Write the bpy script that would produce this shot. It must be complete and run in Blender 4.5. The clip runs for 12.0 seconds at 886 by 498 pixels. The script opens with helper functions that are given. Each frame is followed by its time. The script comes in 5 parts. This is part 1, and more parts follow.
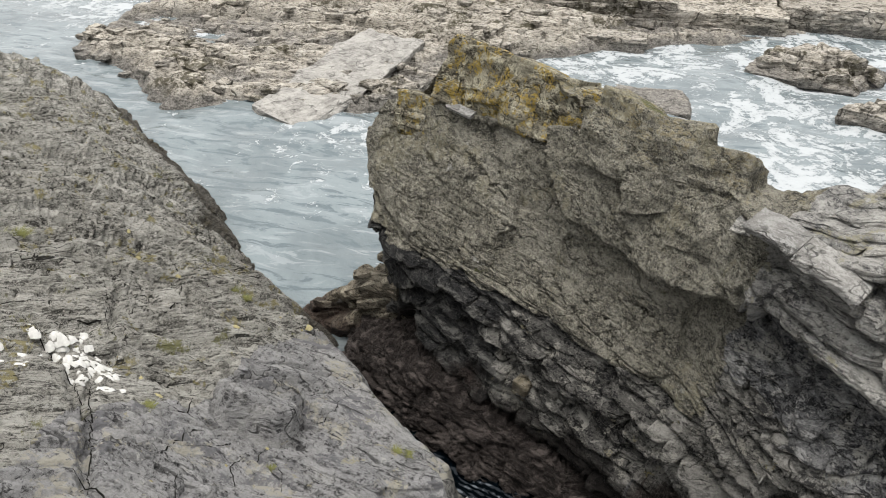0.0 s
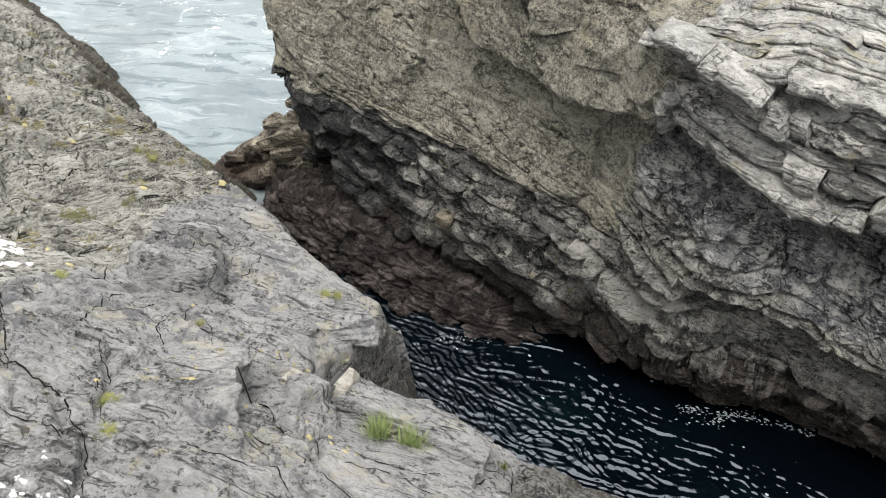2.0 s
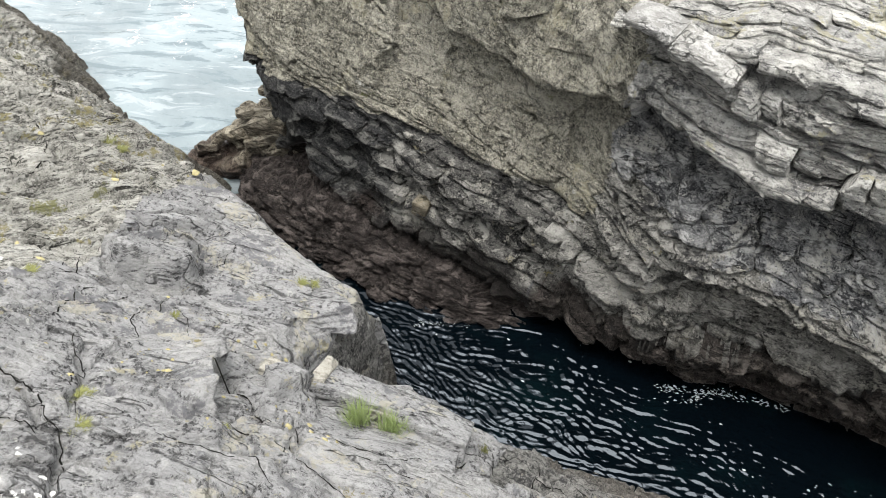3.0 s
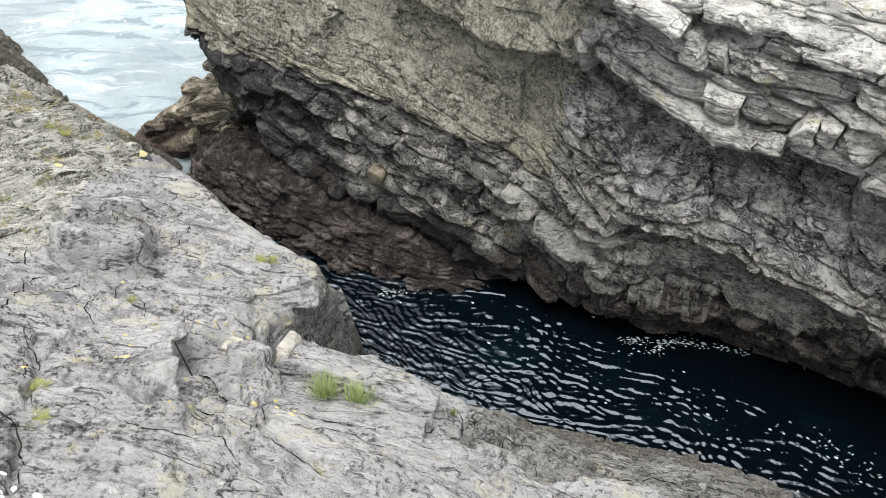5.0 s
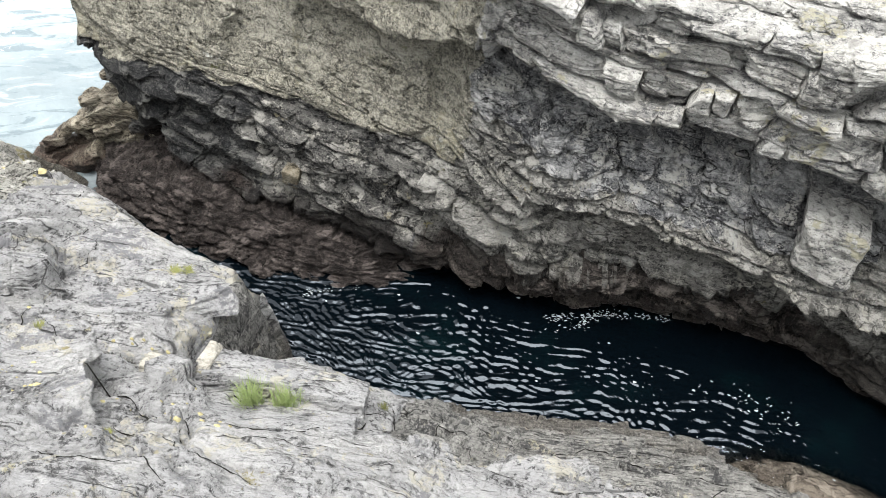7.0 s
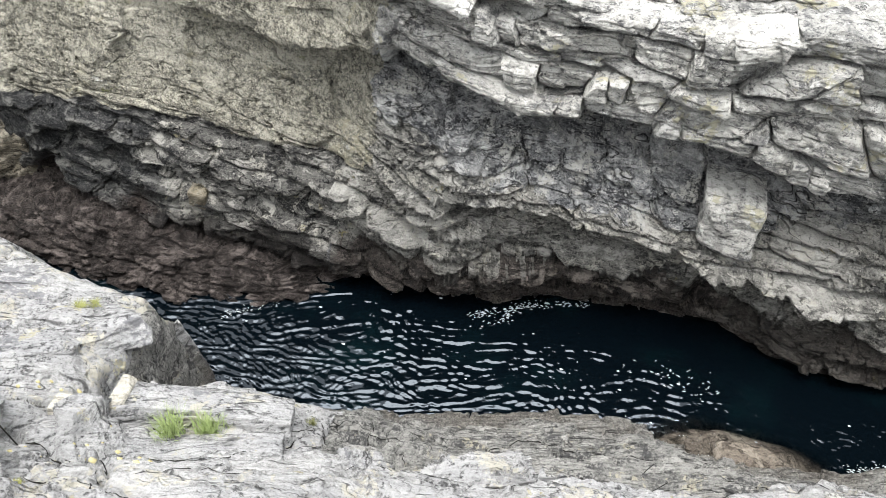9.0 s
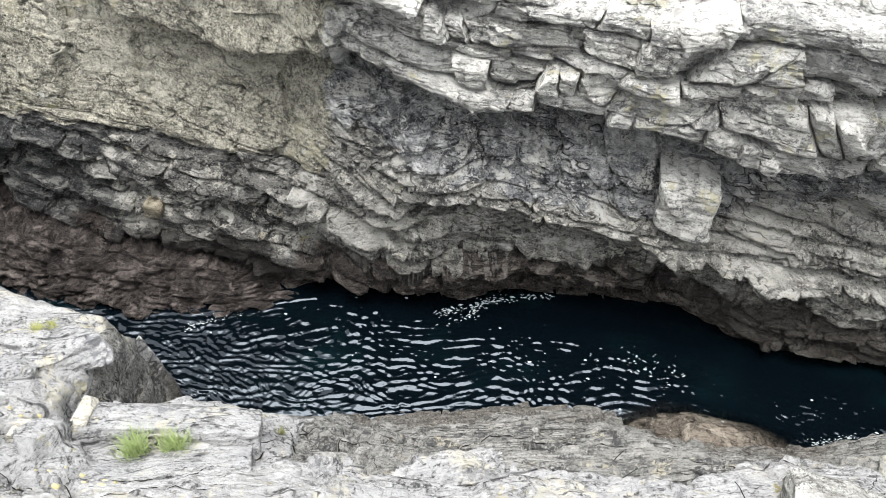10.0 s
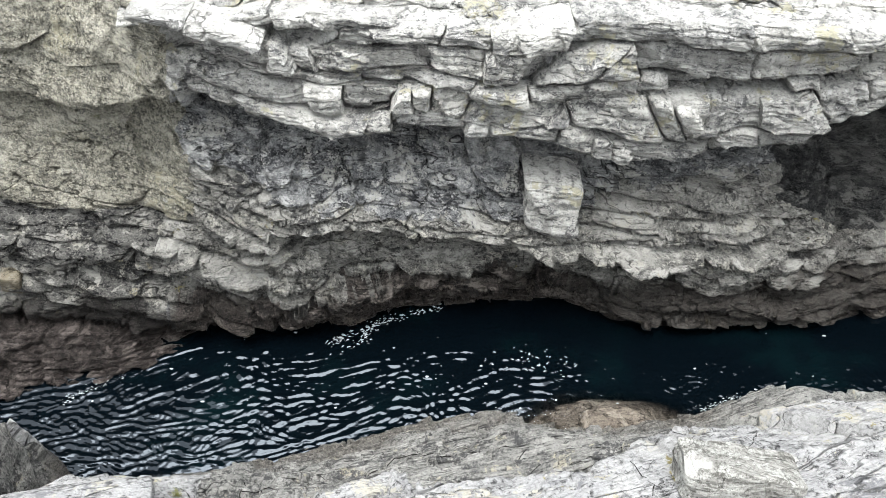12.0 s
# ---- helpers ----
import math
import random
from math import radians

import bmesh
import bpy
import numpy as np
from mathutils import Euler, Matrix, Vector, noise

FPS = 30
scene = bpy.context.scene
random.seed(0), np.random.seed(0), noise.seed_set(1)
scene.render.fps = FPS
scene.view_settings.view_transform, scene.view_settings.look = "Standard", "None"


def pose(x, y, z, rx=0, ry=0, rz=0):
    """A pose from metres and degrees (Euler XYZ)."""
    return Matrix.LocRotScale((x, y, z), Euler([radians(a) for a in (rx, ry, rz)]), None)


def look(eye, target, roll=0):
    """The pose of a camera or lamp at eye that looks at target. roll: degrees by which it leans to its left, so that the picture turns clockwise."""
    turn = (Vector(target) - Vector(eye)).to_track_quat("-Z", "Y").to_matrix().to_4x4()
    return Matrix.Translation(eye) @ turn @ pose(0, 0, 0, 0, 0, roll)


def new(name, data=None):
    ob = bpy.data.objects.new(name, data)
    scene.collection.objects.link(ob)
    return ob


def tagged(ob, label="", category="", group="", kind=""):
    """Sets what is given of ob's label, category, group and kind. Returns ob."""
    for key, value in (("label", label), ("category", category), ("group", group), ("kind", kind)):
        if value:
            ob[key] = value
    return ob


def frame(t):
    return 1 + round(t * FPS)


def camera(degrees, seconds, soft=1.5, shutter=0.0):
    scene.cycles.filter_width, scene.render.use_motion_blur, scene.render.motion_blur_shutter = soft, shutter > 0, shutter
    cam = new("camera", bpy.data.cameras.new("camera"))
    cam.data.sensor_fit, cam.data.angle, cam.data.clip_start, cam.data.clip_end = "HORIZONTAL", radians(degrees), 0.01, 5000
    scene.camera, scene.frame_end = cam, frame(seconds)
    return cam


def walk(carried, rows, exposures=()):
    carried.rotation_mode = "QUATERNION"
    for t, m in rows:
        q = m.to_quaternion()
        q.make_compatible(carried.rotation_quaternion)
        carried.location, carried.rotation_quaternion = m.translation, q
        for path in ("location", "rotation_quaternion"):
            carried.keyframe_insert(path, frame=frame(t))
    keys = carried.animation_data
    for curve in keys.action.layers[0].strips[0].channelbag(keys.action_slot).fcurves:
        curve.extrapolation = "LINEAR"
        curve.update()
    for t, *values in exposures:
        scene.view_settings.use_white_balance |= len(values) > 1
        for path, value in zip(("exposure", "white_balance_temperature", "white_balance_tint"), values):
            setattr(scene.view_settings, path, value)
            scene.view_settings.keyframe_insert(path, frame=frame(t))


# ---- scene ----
from mathutils.bvhtree import BVHTree

# ---------- camera and its walk ----------
cam = camera(60.57, 12.0, soft=0.8)
PATH = [
    (0.0, pose(-0.095, -0.106, 5.054, 59.30, -0.87, 44.28)),
    (0.5, pose(-0.093, -0.100, 5.035, 56.63, 0.22, 43.15)),
    (1.0, pose(-0.107, -0.064, 4.992, 52.76, 0.36, 40.49)),
    (1.5, pose(-0.070, -0.071, 4.995, 50.03, 0.12, 37.83)),
    (2.0, pose(-0.070, -0.054, 4.979, 47.61, 0.00, 36.56)),
    (2.5, pose(-0.065, -0.045, 4.974, 46.68, -0.10, 36.02)),
    (3.0, pose(-0.058, -0.042, 4.970, 46.58, -0.18, 34.60)),
    (5.0, pose(-0.035, -0.016, 4.952, 44.10, 0.38, 30.21)),
    (5.5, pose(-0.039, 0.007, 4.936, 43.64, 0.30, 28.56)),
    (6.0, pose(-0.000, 0.000, 4.960, 43.55, 0.29, 26.98)),
    (6.5, pose(0.014, 0.012, 4.961, 43.39, 0.04, 25.06)),
    (7.0, pose(0.033, 0.022, 4.962, 43.34, -0.01, 23.11)),
    (9.0, pose(0.087, 0.049, 4.951, 43.68, -0.41, 15.33)),
    (9.5, pose(0.110, 0.064, 4.963, 43.24, -0.21, 13.98)),
    (10.0, pose(0.123, 0.074, 4.964, 43.41, -0.01, 11.36)),
    (10.5, pose(0.147, 0.081, 4.970, 43.30, 0.02, 9.14)),
    (11.0, pose(0.170, 0.085, 4.974, 43.58, -0.12, 6.50)),
    (11.5, pose(0.198, 0.096, 4.985, 43.73, 0.12, 4.42)),
    (12.0, pose(0.237, 0.101, 4.994, 44.64, 0.06, -0.06)),
]
EXPOSURE = [(0.0, 0.98, 6660, 10), (0.7, 1.08, 6660, 10), (1.5, 1.38, 6640, 10), (2.5, 1.70, 6560, 9), (5.5, 1.92, 6480, 9), (6.3, 1.97, 6470, 9), (7.0, 2.12, 6460, 9), (9.5, 2.38, 6400, 9), (11.0, 2.46, 6360, 9), (12.0, 2.42, 6300, 8)]
walk(cam, PATH, EXPOSURE)

# ---------- overcast daylight: a dull sky with the brightest cloud high overhead ----------
SUN_ELEVATION, SUN_AZIMUTH = 84.0, 200.0    # degrees; the azimuth runs clockwise from +y
world = bpy.data.worlds.new("overcast_sky")
scene.world = world
world.use_nodes = True
wn, wl = world.node_tree.nodes, world.node_tree.links
sky = wn.new("ShaderNodeTexSky")
sky.sky_type, sky.sun_disc = "NISHITA", False
sky.sun_elevation, sky.sun_rotation = radians(SUN_ELEVATION), radians(SUN_AZIMUTH)
sky.air_density, sky.dust_density = 1.0, 6.0
direction = wn.new("ShaderNodeSeparateXYZ")
wl.new(wn.new("ShaderNodeTexCoord").outputs["Generated"], direction.inputs[0])
height = wn.new("ShaderNodeMapRange")
height.inputs[1].default_value, height.inputs[2].default_value = 0.0, 1.0
height.inputs[3].default_value, height.inputs[4].default_value = 0.50, 1.15
wl.new(direction.outputs[2], height.inputs[0])
cloud = wn.new("ShaderNodeMix")
cloud.data_type = "RGBA"
cloud.inputs[0].default_value = 0.85
cloud.inputs[7].default_value = (10.8, 10.9, 11.0, 1)
wl.new(sky.outputs[0], cloud.inputs[6])
wl.new(cloud.outputs[2], wn["Background"].inputs[0])
strength = wn.new("ShaderNodeMath")
strength.operation = "MULTIPLY"
strength.inputs[1].default_value = 0.085
wl.new(height.outputs[0], strength.inputs[0])
wl.new(strength.outputs[0], wn["Background"].inputs[1])

sun = new("sun", bpy.data.lights.new("sun", "SUN"))
sun.data.energy, sun.data.angle, sun.data.color = 1.65, radians(42), (1.0, 0.98, 0.95)
az, el = radians(SUN_AZIMUTH), radians(SUN_ELEVATION)
sun.matrix_world = look((0, 0, 0), (-math.sin(az) * math.cos(el), -math.cos(az) * math.cos(el), -math.sin(el)))


# ---------- noise on arrays ----------
def rnd(*k):
    """A repeatable random number in 0..1 for whole-number keys."""
    h = np.zeros(np.broadcast(*k).shape if len(k) > 1 else np.shape(k[0]), np.uint32)
    for i, a in enumerate(k):
        a = np.asarray(a).astype(np.int64).astype(np.uint32)
        h = (h ^ (a * np.uint32(0x9E3779B1) + np.uint32(0x85EBCA6B * (i + 1) & 0xFFFFFFFF))) * np.uint32(0xC2B2AE35)
        h ^= h >> np.uint32(15)
    h = h * np.uint32(0x27D4EB2F)
    h ^= h >> np.uint32(13)
    return (h & np.uint32(0xFFFFFF)).astype(float) / float(0xFFFFFF)


def vnoise(x, y, z, seed=0):
    """Smooth value noise, about -1..1."""
    xi, yi, zi = np.floor(x), np.floor(y), np.floor(z)
    fx, fy, fz = x - xi, y - yi, z - zi
    fx, fy, fz = (f * f * (3 - 2 * f) for f in (fx, fy, fz))
    out = 0.0
    for a in (0, 1):
        for b in (0, 1):
            for c in (0, 1):
                w = (fx if a else 1 - fx) * (fy if b else 1 - fy) * (fz if c else 1 - fz)
                out = out + w * rnd(xi + a, yi + b, zi + c, np.full(np.shape(xi), seed))
    return out * 2 - 1


def fbm(x, y, z, seed=0, octaves=4, gain=0.5):
    out, amp = 0.0, 1.0
    for o in range(octaves):
        out = out + amp * vnoise(x * 2.03 ** o, y * 2.03 ** o, z * 2.03 ** o, seed + o)
        amp *= gain
    return out


def smooth(a, b, x):
    t = np.clip((x - a) / (b - a), 0, 1)
    return t * t * (3 - 2 * t)


def beds(s, l, thick, length, seed, groove, wear=0.12):
    """Jointed beds: s across the bedding, l along it. Returns a height 0..1 per block and the joints' depth 0..groove."""
    z0 = np.zeros_like(s)
    q = s / thick + 0.55 * vnoise(s / thick * 0.6, l * 0.35, z0, seed)
    k = np.floor(q)
    fr = q - k
    lk = length * (0.55 + 1.1 * rnd(k, z0 + seed))
    p = l / lk + 7 * rnd(k, z0 + seed + 1) + 0.25 * vnoise(l / lk * 1.7, s / thick, z0, seed + 3)
    j = np.floor(p)
    fj = p - j
    h = 0.55 * rnd(k, z0 + seed + 2) + 0.45 * rnd(k, j, z0 + seed + 4)
    e = np.minimum(fr, 1 - fr)
    ej = np.minimum(fj, 1 - fj) * lk / thick
    open_joint = rnd(k, j, z0 + seed + 6) > 0.25
    g = np.maximum(np.exp(-(e / wear) ** 2), 0.75 * open_joint * np.exp(-(ej / (wear * 0.7)) ** 2))
    return h - 0.25 * ((0.5 - e) * 2) ** 4, g * groove


def cracks(x, y, size, seed, width):
    """Joint lines of a slab: 1 on the line, 0 away from it."""
    wx = x + 0.22 * size * fbm(x / size * 1.3, y / size * 1.3, x * 0, seed + 20, 3)
    wy = y + 0.22 * size * fbm(x / size * 1.3, y / size * 1.3, x * 0 + 5, seed + 30, 3)
    gx, gy = wx / size, wy / size
    ix, iy = np.floor(gx), np.floor(gy)
    d1 = np.full(np.shape(x), 9.0)
    d2 = d1.copy()
    for a in (-1, 0, 1):
        for b in (-1, 0, 1):
            px = ix + a + rnd(ix + a, iy + b, np.full(np.shape(ix), seed))
            py = iy + b + rnd(ix + a, iy + b, np.full(np.shape(ix), seed + 1))
            d = np.hypot(gx - px, gy - py)
            near = d < d1
            d2 = np.where(near, d1, np.minimum(d2, d))
            d1 = np.where(near, d, d1)
    gate = smooth(-0.25, 0.1, fbm(x / size * 0.8, y / size * 0.8, x * 0, seed + 9, 2))
    return np.exp(-(((d2 - d1) * size) / width) ** 2) * gate


def facets(x, y, size, seed, tilt, step):
    """Broken planes: each cell of a slab tilts its own way and stands a little higher or lower."""
    wx = x + 0.10 * size * fbm(x / size * 2, y / size * 2, x * 0, seed + 40, 3)
    wy = y + 0.10 * size * fbm(x / size * 2, y / size * 2, x * 0 + 5, seed + 50, 3)
    gx, gy = wx / size, wy / size
    ix, iy = np.floor(gx), np.floor(gy)
    s = np.full(np.shape(x), seed)
    d1, h = np.full(np.shape(x), 9.0), np.zeros(np.shape(x))
    for a in (-1, 0, 1):
        for b in (-1, 0, 1):
            cx, cy = ix + a, iy + b
            px, py = cx + rnd(cx, cy, s), cy + rnd(cx, cy, s + 1)
            d = np.hypot(gx - px, gy - py)
            v = tilt * size * ((rnd(cx, cy, s + 2) * 2 - 1) * (gx - px) + (rnd(cx, cy, s + 3) * 2 - 1) * (gy - py)) + step * (rnd(cx, cy, s + 4) * 2 - 1)
            near = d < d1
            h, d1 = np.where(near, v, h), np.where(near, d, d1)
    return h


def stones(s, l, thick, length, seed, loose=0.55, tilt=0.5):
    """Irregular stones bedded across s and jointed along l. Returns each stone's own height (-1..1), the distance to its joints in metres,
    and a random number for each stone."""
    z0 = np.zeros_like(s)
    a = l / length + 0.22 * fbm(l / length * 1.1, s / thick * 0.8, z0, seed + 20, 3)
    b = s / thick + 0.30 * fbm(l / length * 1.4, s / thick * 0.5, z0 + 4, seed + 30, 3)
    ia, ib = np.floor(a), np.floor(b)
    sd = np.full(np.shape(s), seed)
    d1, d2 = np.full(np.shape(s), 9.0), np.full(np.shape(s), 9.0)
    h, pick = z0.copy(), z0.copy()
    for p in (-1, 0, 1):
        for q in (-1, 0, 1):
            ca, cb = ia + p, ib + q
            pa = ca + rnd(ca, cb, sd)
            pb = cb + 0.5 + loose * (rnd(ca, cb, sd + 1) - 0.5)
            d = np.maximum(np.abs(a - pa) * 0.85, np.abs(b - pb)) * 0.6 + 0.4 * np.hypot(a - pa, b - pb)
            near = d < d1
            d2 = np.where(near, d1, np.minimum(d2, d))
            v = rnd(ca, cb, sd + 2) * 2 - 1 + tilt * ((rnd(ca, cb, sd + 3) * 2 - 1) * (a - pa) + (rnd(ca, cb, sd + 4) * 2 - 1.2) * (b - pb))
            h, pick, d1 = np.where(near, v, h), np.where(near, rnd(ca, cb, sd + 5), pick), np.where(near, d, d1)
    return h, (d2 - d1) * thick, pick


def way_to(X, Y, line):
    """Signed distance to a line on the plan (positive on its left), and a fade towards its ends."""
    best, sign, fade = np.full(X.shape, 99.0), np.ones(X.shape), np.ones(X.shape)
    total = len(line) - 1
    for i, ((ax, ay), (bx, by)) in enumerate(zip(line[:-1], line[1:])):
        dx, dy = bx - ax, by - ay
        L2 = dx * dx + dy * dy
        t = ((X - ax) * dx + (Y - ay) * dy) / L2
        tc = np.clip(t, 0, 1)
        d = np.hypot(X - ax - tc * dx, Y - ay - tc * dy)
        near = d < best
        best = np.where(near, d, best)
        sign = np.where(near, np.sign(dx * (Y - ay) - dy * (X - ax)), sign)
        along = (i + tc) / total
        fade = np.where(near, np.minimum(1, 5 * np.minimum(along, 1 - along) + 0.12), fade)
    return best * sign, fade


# ---------- materials ----------
class Nodes:
    """A small writer of node trees."""

    def __init__(self, name):
        self.mat = bpy.data.materials.new(name)
        self.mat.use_nodes = True
        self.tree = self.mat.node_tree
        self.n, self.l = self.tree.nodes, self.tree.links
        self.bsdf = self.n["Principled BSDF"]
        self.pos = self.n.new("ShaderNodeNewGeometry").outputs["Position"]

    def put(self, sock, value):
        if isinstance(value, bpy.types.NodeSocket):
            self.l.new(value, sock)
        elif isinstance(value, tuple) and len(value) == 3 and sock.type == "RGBA":
            sock.default_value = (*value, 1)
        else:
            sock.default_value = value

    def maths(self, op, a, b=0.0, clamp=False):
        m = self.n.new("ShaderNodeMath")
        m.operation, m.use_clamp = op, clamp
        self.put(m.inputs[0], a), self.put(m.inputs[1], b)
        return m.outputs[0]

    def map(self, scale=(1, 1, 1), turn=(0, 0, 0), shift=(0, 0, 0)):
        out = self.pos
        if any(turn):
            r = self.n.new("ShaderNodeMapping")
            self.l.new(out, r.inputs[0])
            r.inputs["Rotation"].default_value = [radians(a) for a in turn]
            out = r.outputs[0]
        m = self.n.new("ShaderNodeMapping")
        self.l.new(out, m.inputs[0])
        m.inputs["Scale"].default_value, m.inputs["Location"].default_value = scale, shift
        return m.outputs[0]

    def noise(self, vec, scale, detail=5, rough=0.6, warp=0.0):
        t = self.n.new("ShaderNodeTexNoise")
        self.put(t.inputs["Vector"], vec)
        t.inputs["Scale"].default_value, t.inputs["Detail"].default_value = scale, detail
        t.inputs["Roughness"].default_value, t.inputs["Distortion"].default_value = rough, warp
        return t.outputs["Fac"]

    def cells(self, vec, scale, feature="F1"):
        t = self.n.new("ShaderNodeTexVoronoi")
        t.feature = feature
        self.put(t.inputs["Vector"], vec)
        t.inputs["Scale"].default_value = scale
        return t.outputs["Distance"]

    def step(self, v, lo, hi):
        m = self.n.new("ShaderNodeMapRange")
        m.interpolation_type = "SMOOTHSTEP"
        self.put(m.inputs[0], v)
        m.inputs[1].default_value, m.inputs[2].default_value = lo, hi
        return m.outputs[0]

    def mix(self, fac, a, b, blend="MIX"):
        m = self.n.new("ShaderNodeMix")
        m.data_type, m.blend_type = "RGBA", blend
        self.put(m.inputs[0], fac), self.put(m.inputs[6], a), self.put(m.inputs[7], b)
        return m.outputs[2]

    def axis(self, i):
        s = self.n.new("ShaderNodeSeparateXYZ")
        self.l.new(self.pos, s.inputs[0])
        return s.outputs[i]

    def bump(self, height, strength, distance):
        b = self.n.new("ShaderNodeBump")
        self.put(b.inputs["Height"], height)
        b.inputs["Strength"].default_value, b.inputs["Distance"].default_value = strength, distance
        self.l.new(b.outputs[0], self.bsdf.inputs["Normal"])


def rock(name, dark, mid, pale, dip=0.0, grain=1.0, lichen=(), rough=0.85, weed=None, turn_z=0.0, speckle=0.36, joints=0.7, cell=3.0, squash=4.0, high=None, beds_along=(1, 1, 5), lam=0.7, stain=0.0, short=1.0, banded=0.4, mottle=0.6, edges=0.0):
    """Bedded, weathered rock. lichen: rows of (colour, scale, threshold). weed: (colour, top height) of the wet tidal band.
    high: (colour, height) of a crust that grows on the upper rocks."""
    m = Nodes(name)
    turn = (0, dip, turn_z)
    big = m.noise(m.map(), 1.4, 5, 0.6, 0.5)
    patch = m.noise(m.map((1, 1, 2.0), turn, (8, 2, 5)), 5.0, 7, 0.68, 0.4)
    bands = m.noise(m.map(beds_along, turn), 3.0, 8, 0.7, 0.25)
    laminae = m.noise(m.map(tuple(1.3 * v if v > 1 else v for v in beds_along), turn, (1, 6, 3)), 9.0, 6, 0.7, 0.15)
    fine = m.noise(m.map((1, 1, 2.5), turn), 24 * grain, 6, 0.75)
    speck = m.noise(m.map(shift=(3, 1, 2)), 75 * grain, 4, 0.75)
    grit = m.noise(m.map(shift=(7, 5, 1)), 160 * grain, 2, 0.6)
    c = m.mix(m.step(m.maths("ADD", m.maths("MULTIPLY", bands, banded), m.maths("MULTIPLY", fine, 1 - banded)), 0.41, 0.51), dark, mid)
    c = m.mix(m.maths("MULTIPLY", m.step(patch, 0.52, 0.60), mottle * 1.2), c, pale)
    c = m.mix(m.maths("MULTIPLY", m.step(patch, 0.46, 0.38), mottle), c, dark)
    c = m.mix(m.maths("MULTIPLY", m.step(big, 0.52, 0.64), 0.45), c, pale)
    c = m.mix(m.maths("MULTIPLY", m.step(laminae, 0.47, 0.40), lam), c, dark)
    c = m.mix(m.maths("MULTIPLY", m.step(laminae, 0.55, 0.62), lam * 0.6), c, pale)
    c = m.mix(m.maths("MULTIPLY", m.step(speck, 0.54, 0.60), speckle), c, pale)
    c = m.mix(m.maths("MULTIPLY", m.step(speck, 0.45, 0.38), speckle), c, dark)
    c = m.mix(m.maths("MULTIPLY", m.step(grit, 0.42, 0.34), speckle * 0.7), c, dark)
    for i, (colour, scale, level) in enumerate(lichen):
        a = m.noise(m.map(shift=(5.3 * i + 2, 1.7, 3.1 * i)), scale, 6, 0.7, 0.3)
        b = m.noise(m.map(shift=(1.1, 4.7 * i, 2)), scale * 9, 4, 0.7)
        mask = m.maths("MULTIPLY", m.step(a, level, level + 0.04), m.step(b, 0.42, 0.52))
        c = m.mix(m.maths("MULTIPLY", mask, 0.85), c, colour)
    if high:
        colour, height = high
        h = m.maths("ADD", m.axis(2), m.maths("MULTIPLY", m.noise(m.map(shift=(1, 2, 3)), 3.0, 6, 0.7), 1.2))
        c = m.mix(m.maths("MULTIPLY", m.maths("MULTIPLY", m.step(h, height + 0.62, height + 0.9), m.maths("MULTIPLY", m.step(fine, 0.46, 0.56), m.step(patch, 0.44, 0.54))), 0.4), c, colour)
    # joints: thin open lines that follow the bedding, and short ones across it
    thin = tuple(v if v <= 1 else v * squash / 4 for v in beds_along)
    along = m.noise(m.map(thin, turn, (4, 4, 4)), cell, 2, 0.5, 0.1)
    along2 = m.noise(m.map(thin, turn, (14, 4, 9)), cell * 2.6, 2, 0.5, 0.1)
    cross = tuple(0.35 if v > 1 else (2.2 if i == 0 else 0.8) for i, v in enumerate(beds_along))
    across = m.noise(m.map(cross, (0, dip, turn_z + 22), (2, 8, 1)), cell * 1.6, 2, 0.5, 0.15)
    gate = m.step(m.noise(m.map(shift=(9, 9, 9)), 2.6, 4, 0.65), 0.46, 0.56)
    gate2 = m.step(m.noise(m.map(shift=(19, 3, 9)), 3.1, 4, 0.65), 0.50, 0.58)

    def hair(v, width):
        return m.step(m.maths("ABSOLUTE", m.maths("SUBTRACT", v, 0.5)), width, width * 0.25)

    line = m.maths("MAXIMUM", m.maths("MULTIPLY", hair(along, 0.012), gate), m.maths("MULTIPLY", hair(along2, 0.016), gate2))
    line = m.maths("MAXIMUM", line, m.maths("MULTIPLY", hair(across, 0.007), m.maths("MULTIPLY", m.maths("SUBTRACT", 1.0, gate), short)))
    if edges:
        # chips and pale lichen on the stones' sharp edges
        worn = m.step(m.n.new("ShaderNodeNewGeometry").outputs["Pointiness"], 0.515, 0.57)
        c = m.mix(m.maths("MULTIPLY", m.maths("MULTIPLY", worn, m.step(speck, 0.40, 0.56)), edges), c, pale)
    c = m.mix(m.maths("MULTIPLY", line, joints), c, tuple(v * 0.22 for v in dark))
    if stain:
        run = m.noise(m.map((5, 5, 0.7), shift=(2, 2, 7)), 1.6, 6, 0.65, 0.2)
        c = m.mix(m.maths("MULTIPLY", m.maths("MULTIPLY", m.step(run, 0.51, 0.63), m.step(patch, 0.42, 0.56)), stain), c, (0.045, 0.046, 0.05))
    info = m.n.new("ShaderNodeObjectInfo").outputs["Random"]
    c = m.mix(1.0, c, m.mix(info, (0.46, 0.46, 0.46), (0.64, 0.635, 0.62)), "MULTIPLY")
    if weed:
        colour, top = tuple(0.6 * v for v in weed[0]), weed[1]
        h = m.maths("ADD", m.axis(2), m.maths("MULTIPLY", m.noise(m.map(), 2.5, 5, 0.6), -0.7))
        wet = m.step(h, top - 0.35, top - 0.6)
        wc = m.mix(m.step(fine, 0.4, 0.62), tuple(v * 0.3 for v in colour), colour)
        wc = m.mix(m.maths("MULTIPLY", m.step(speck, 0.54, 0.62), 0.5), wc, tuple(min(1, v * 2.2) for v in colour))
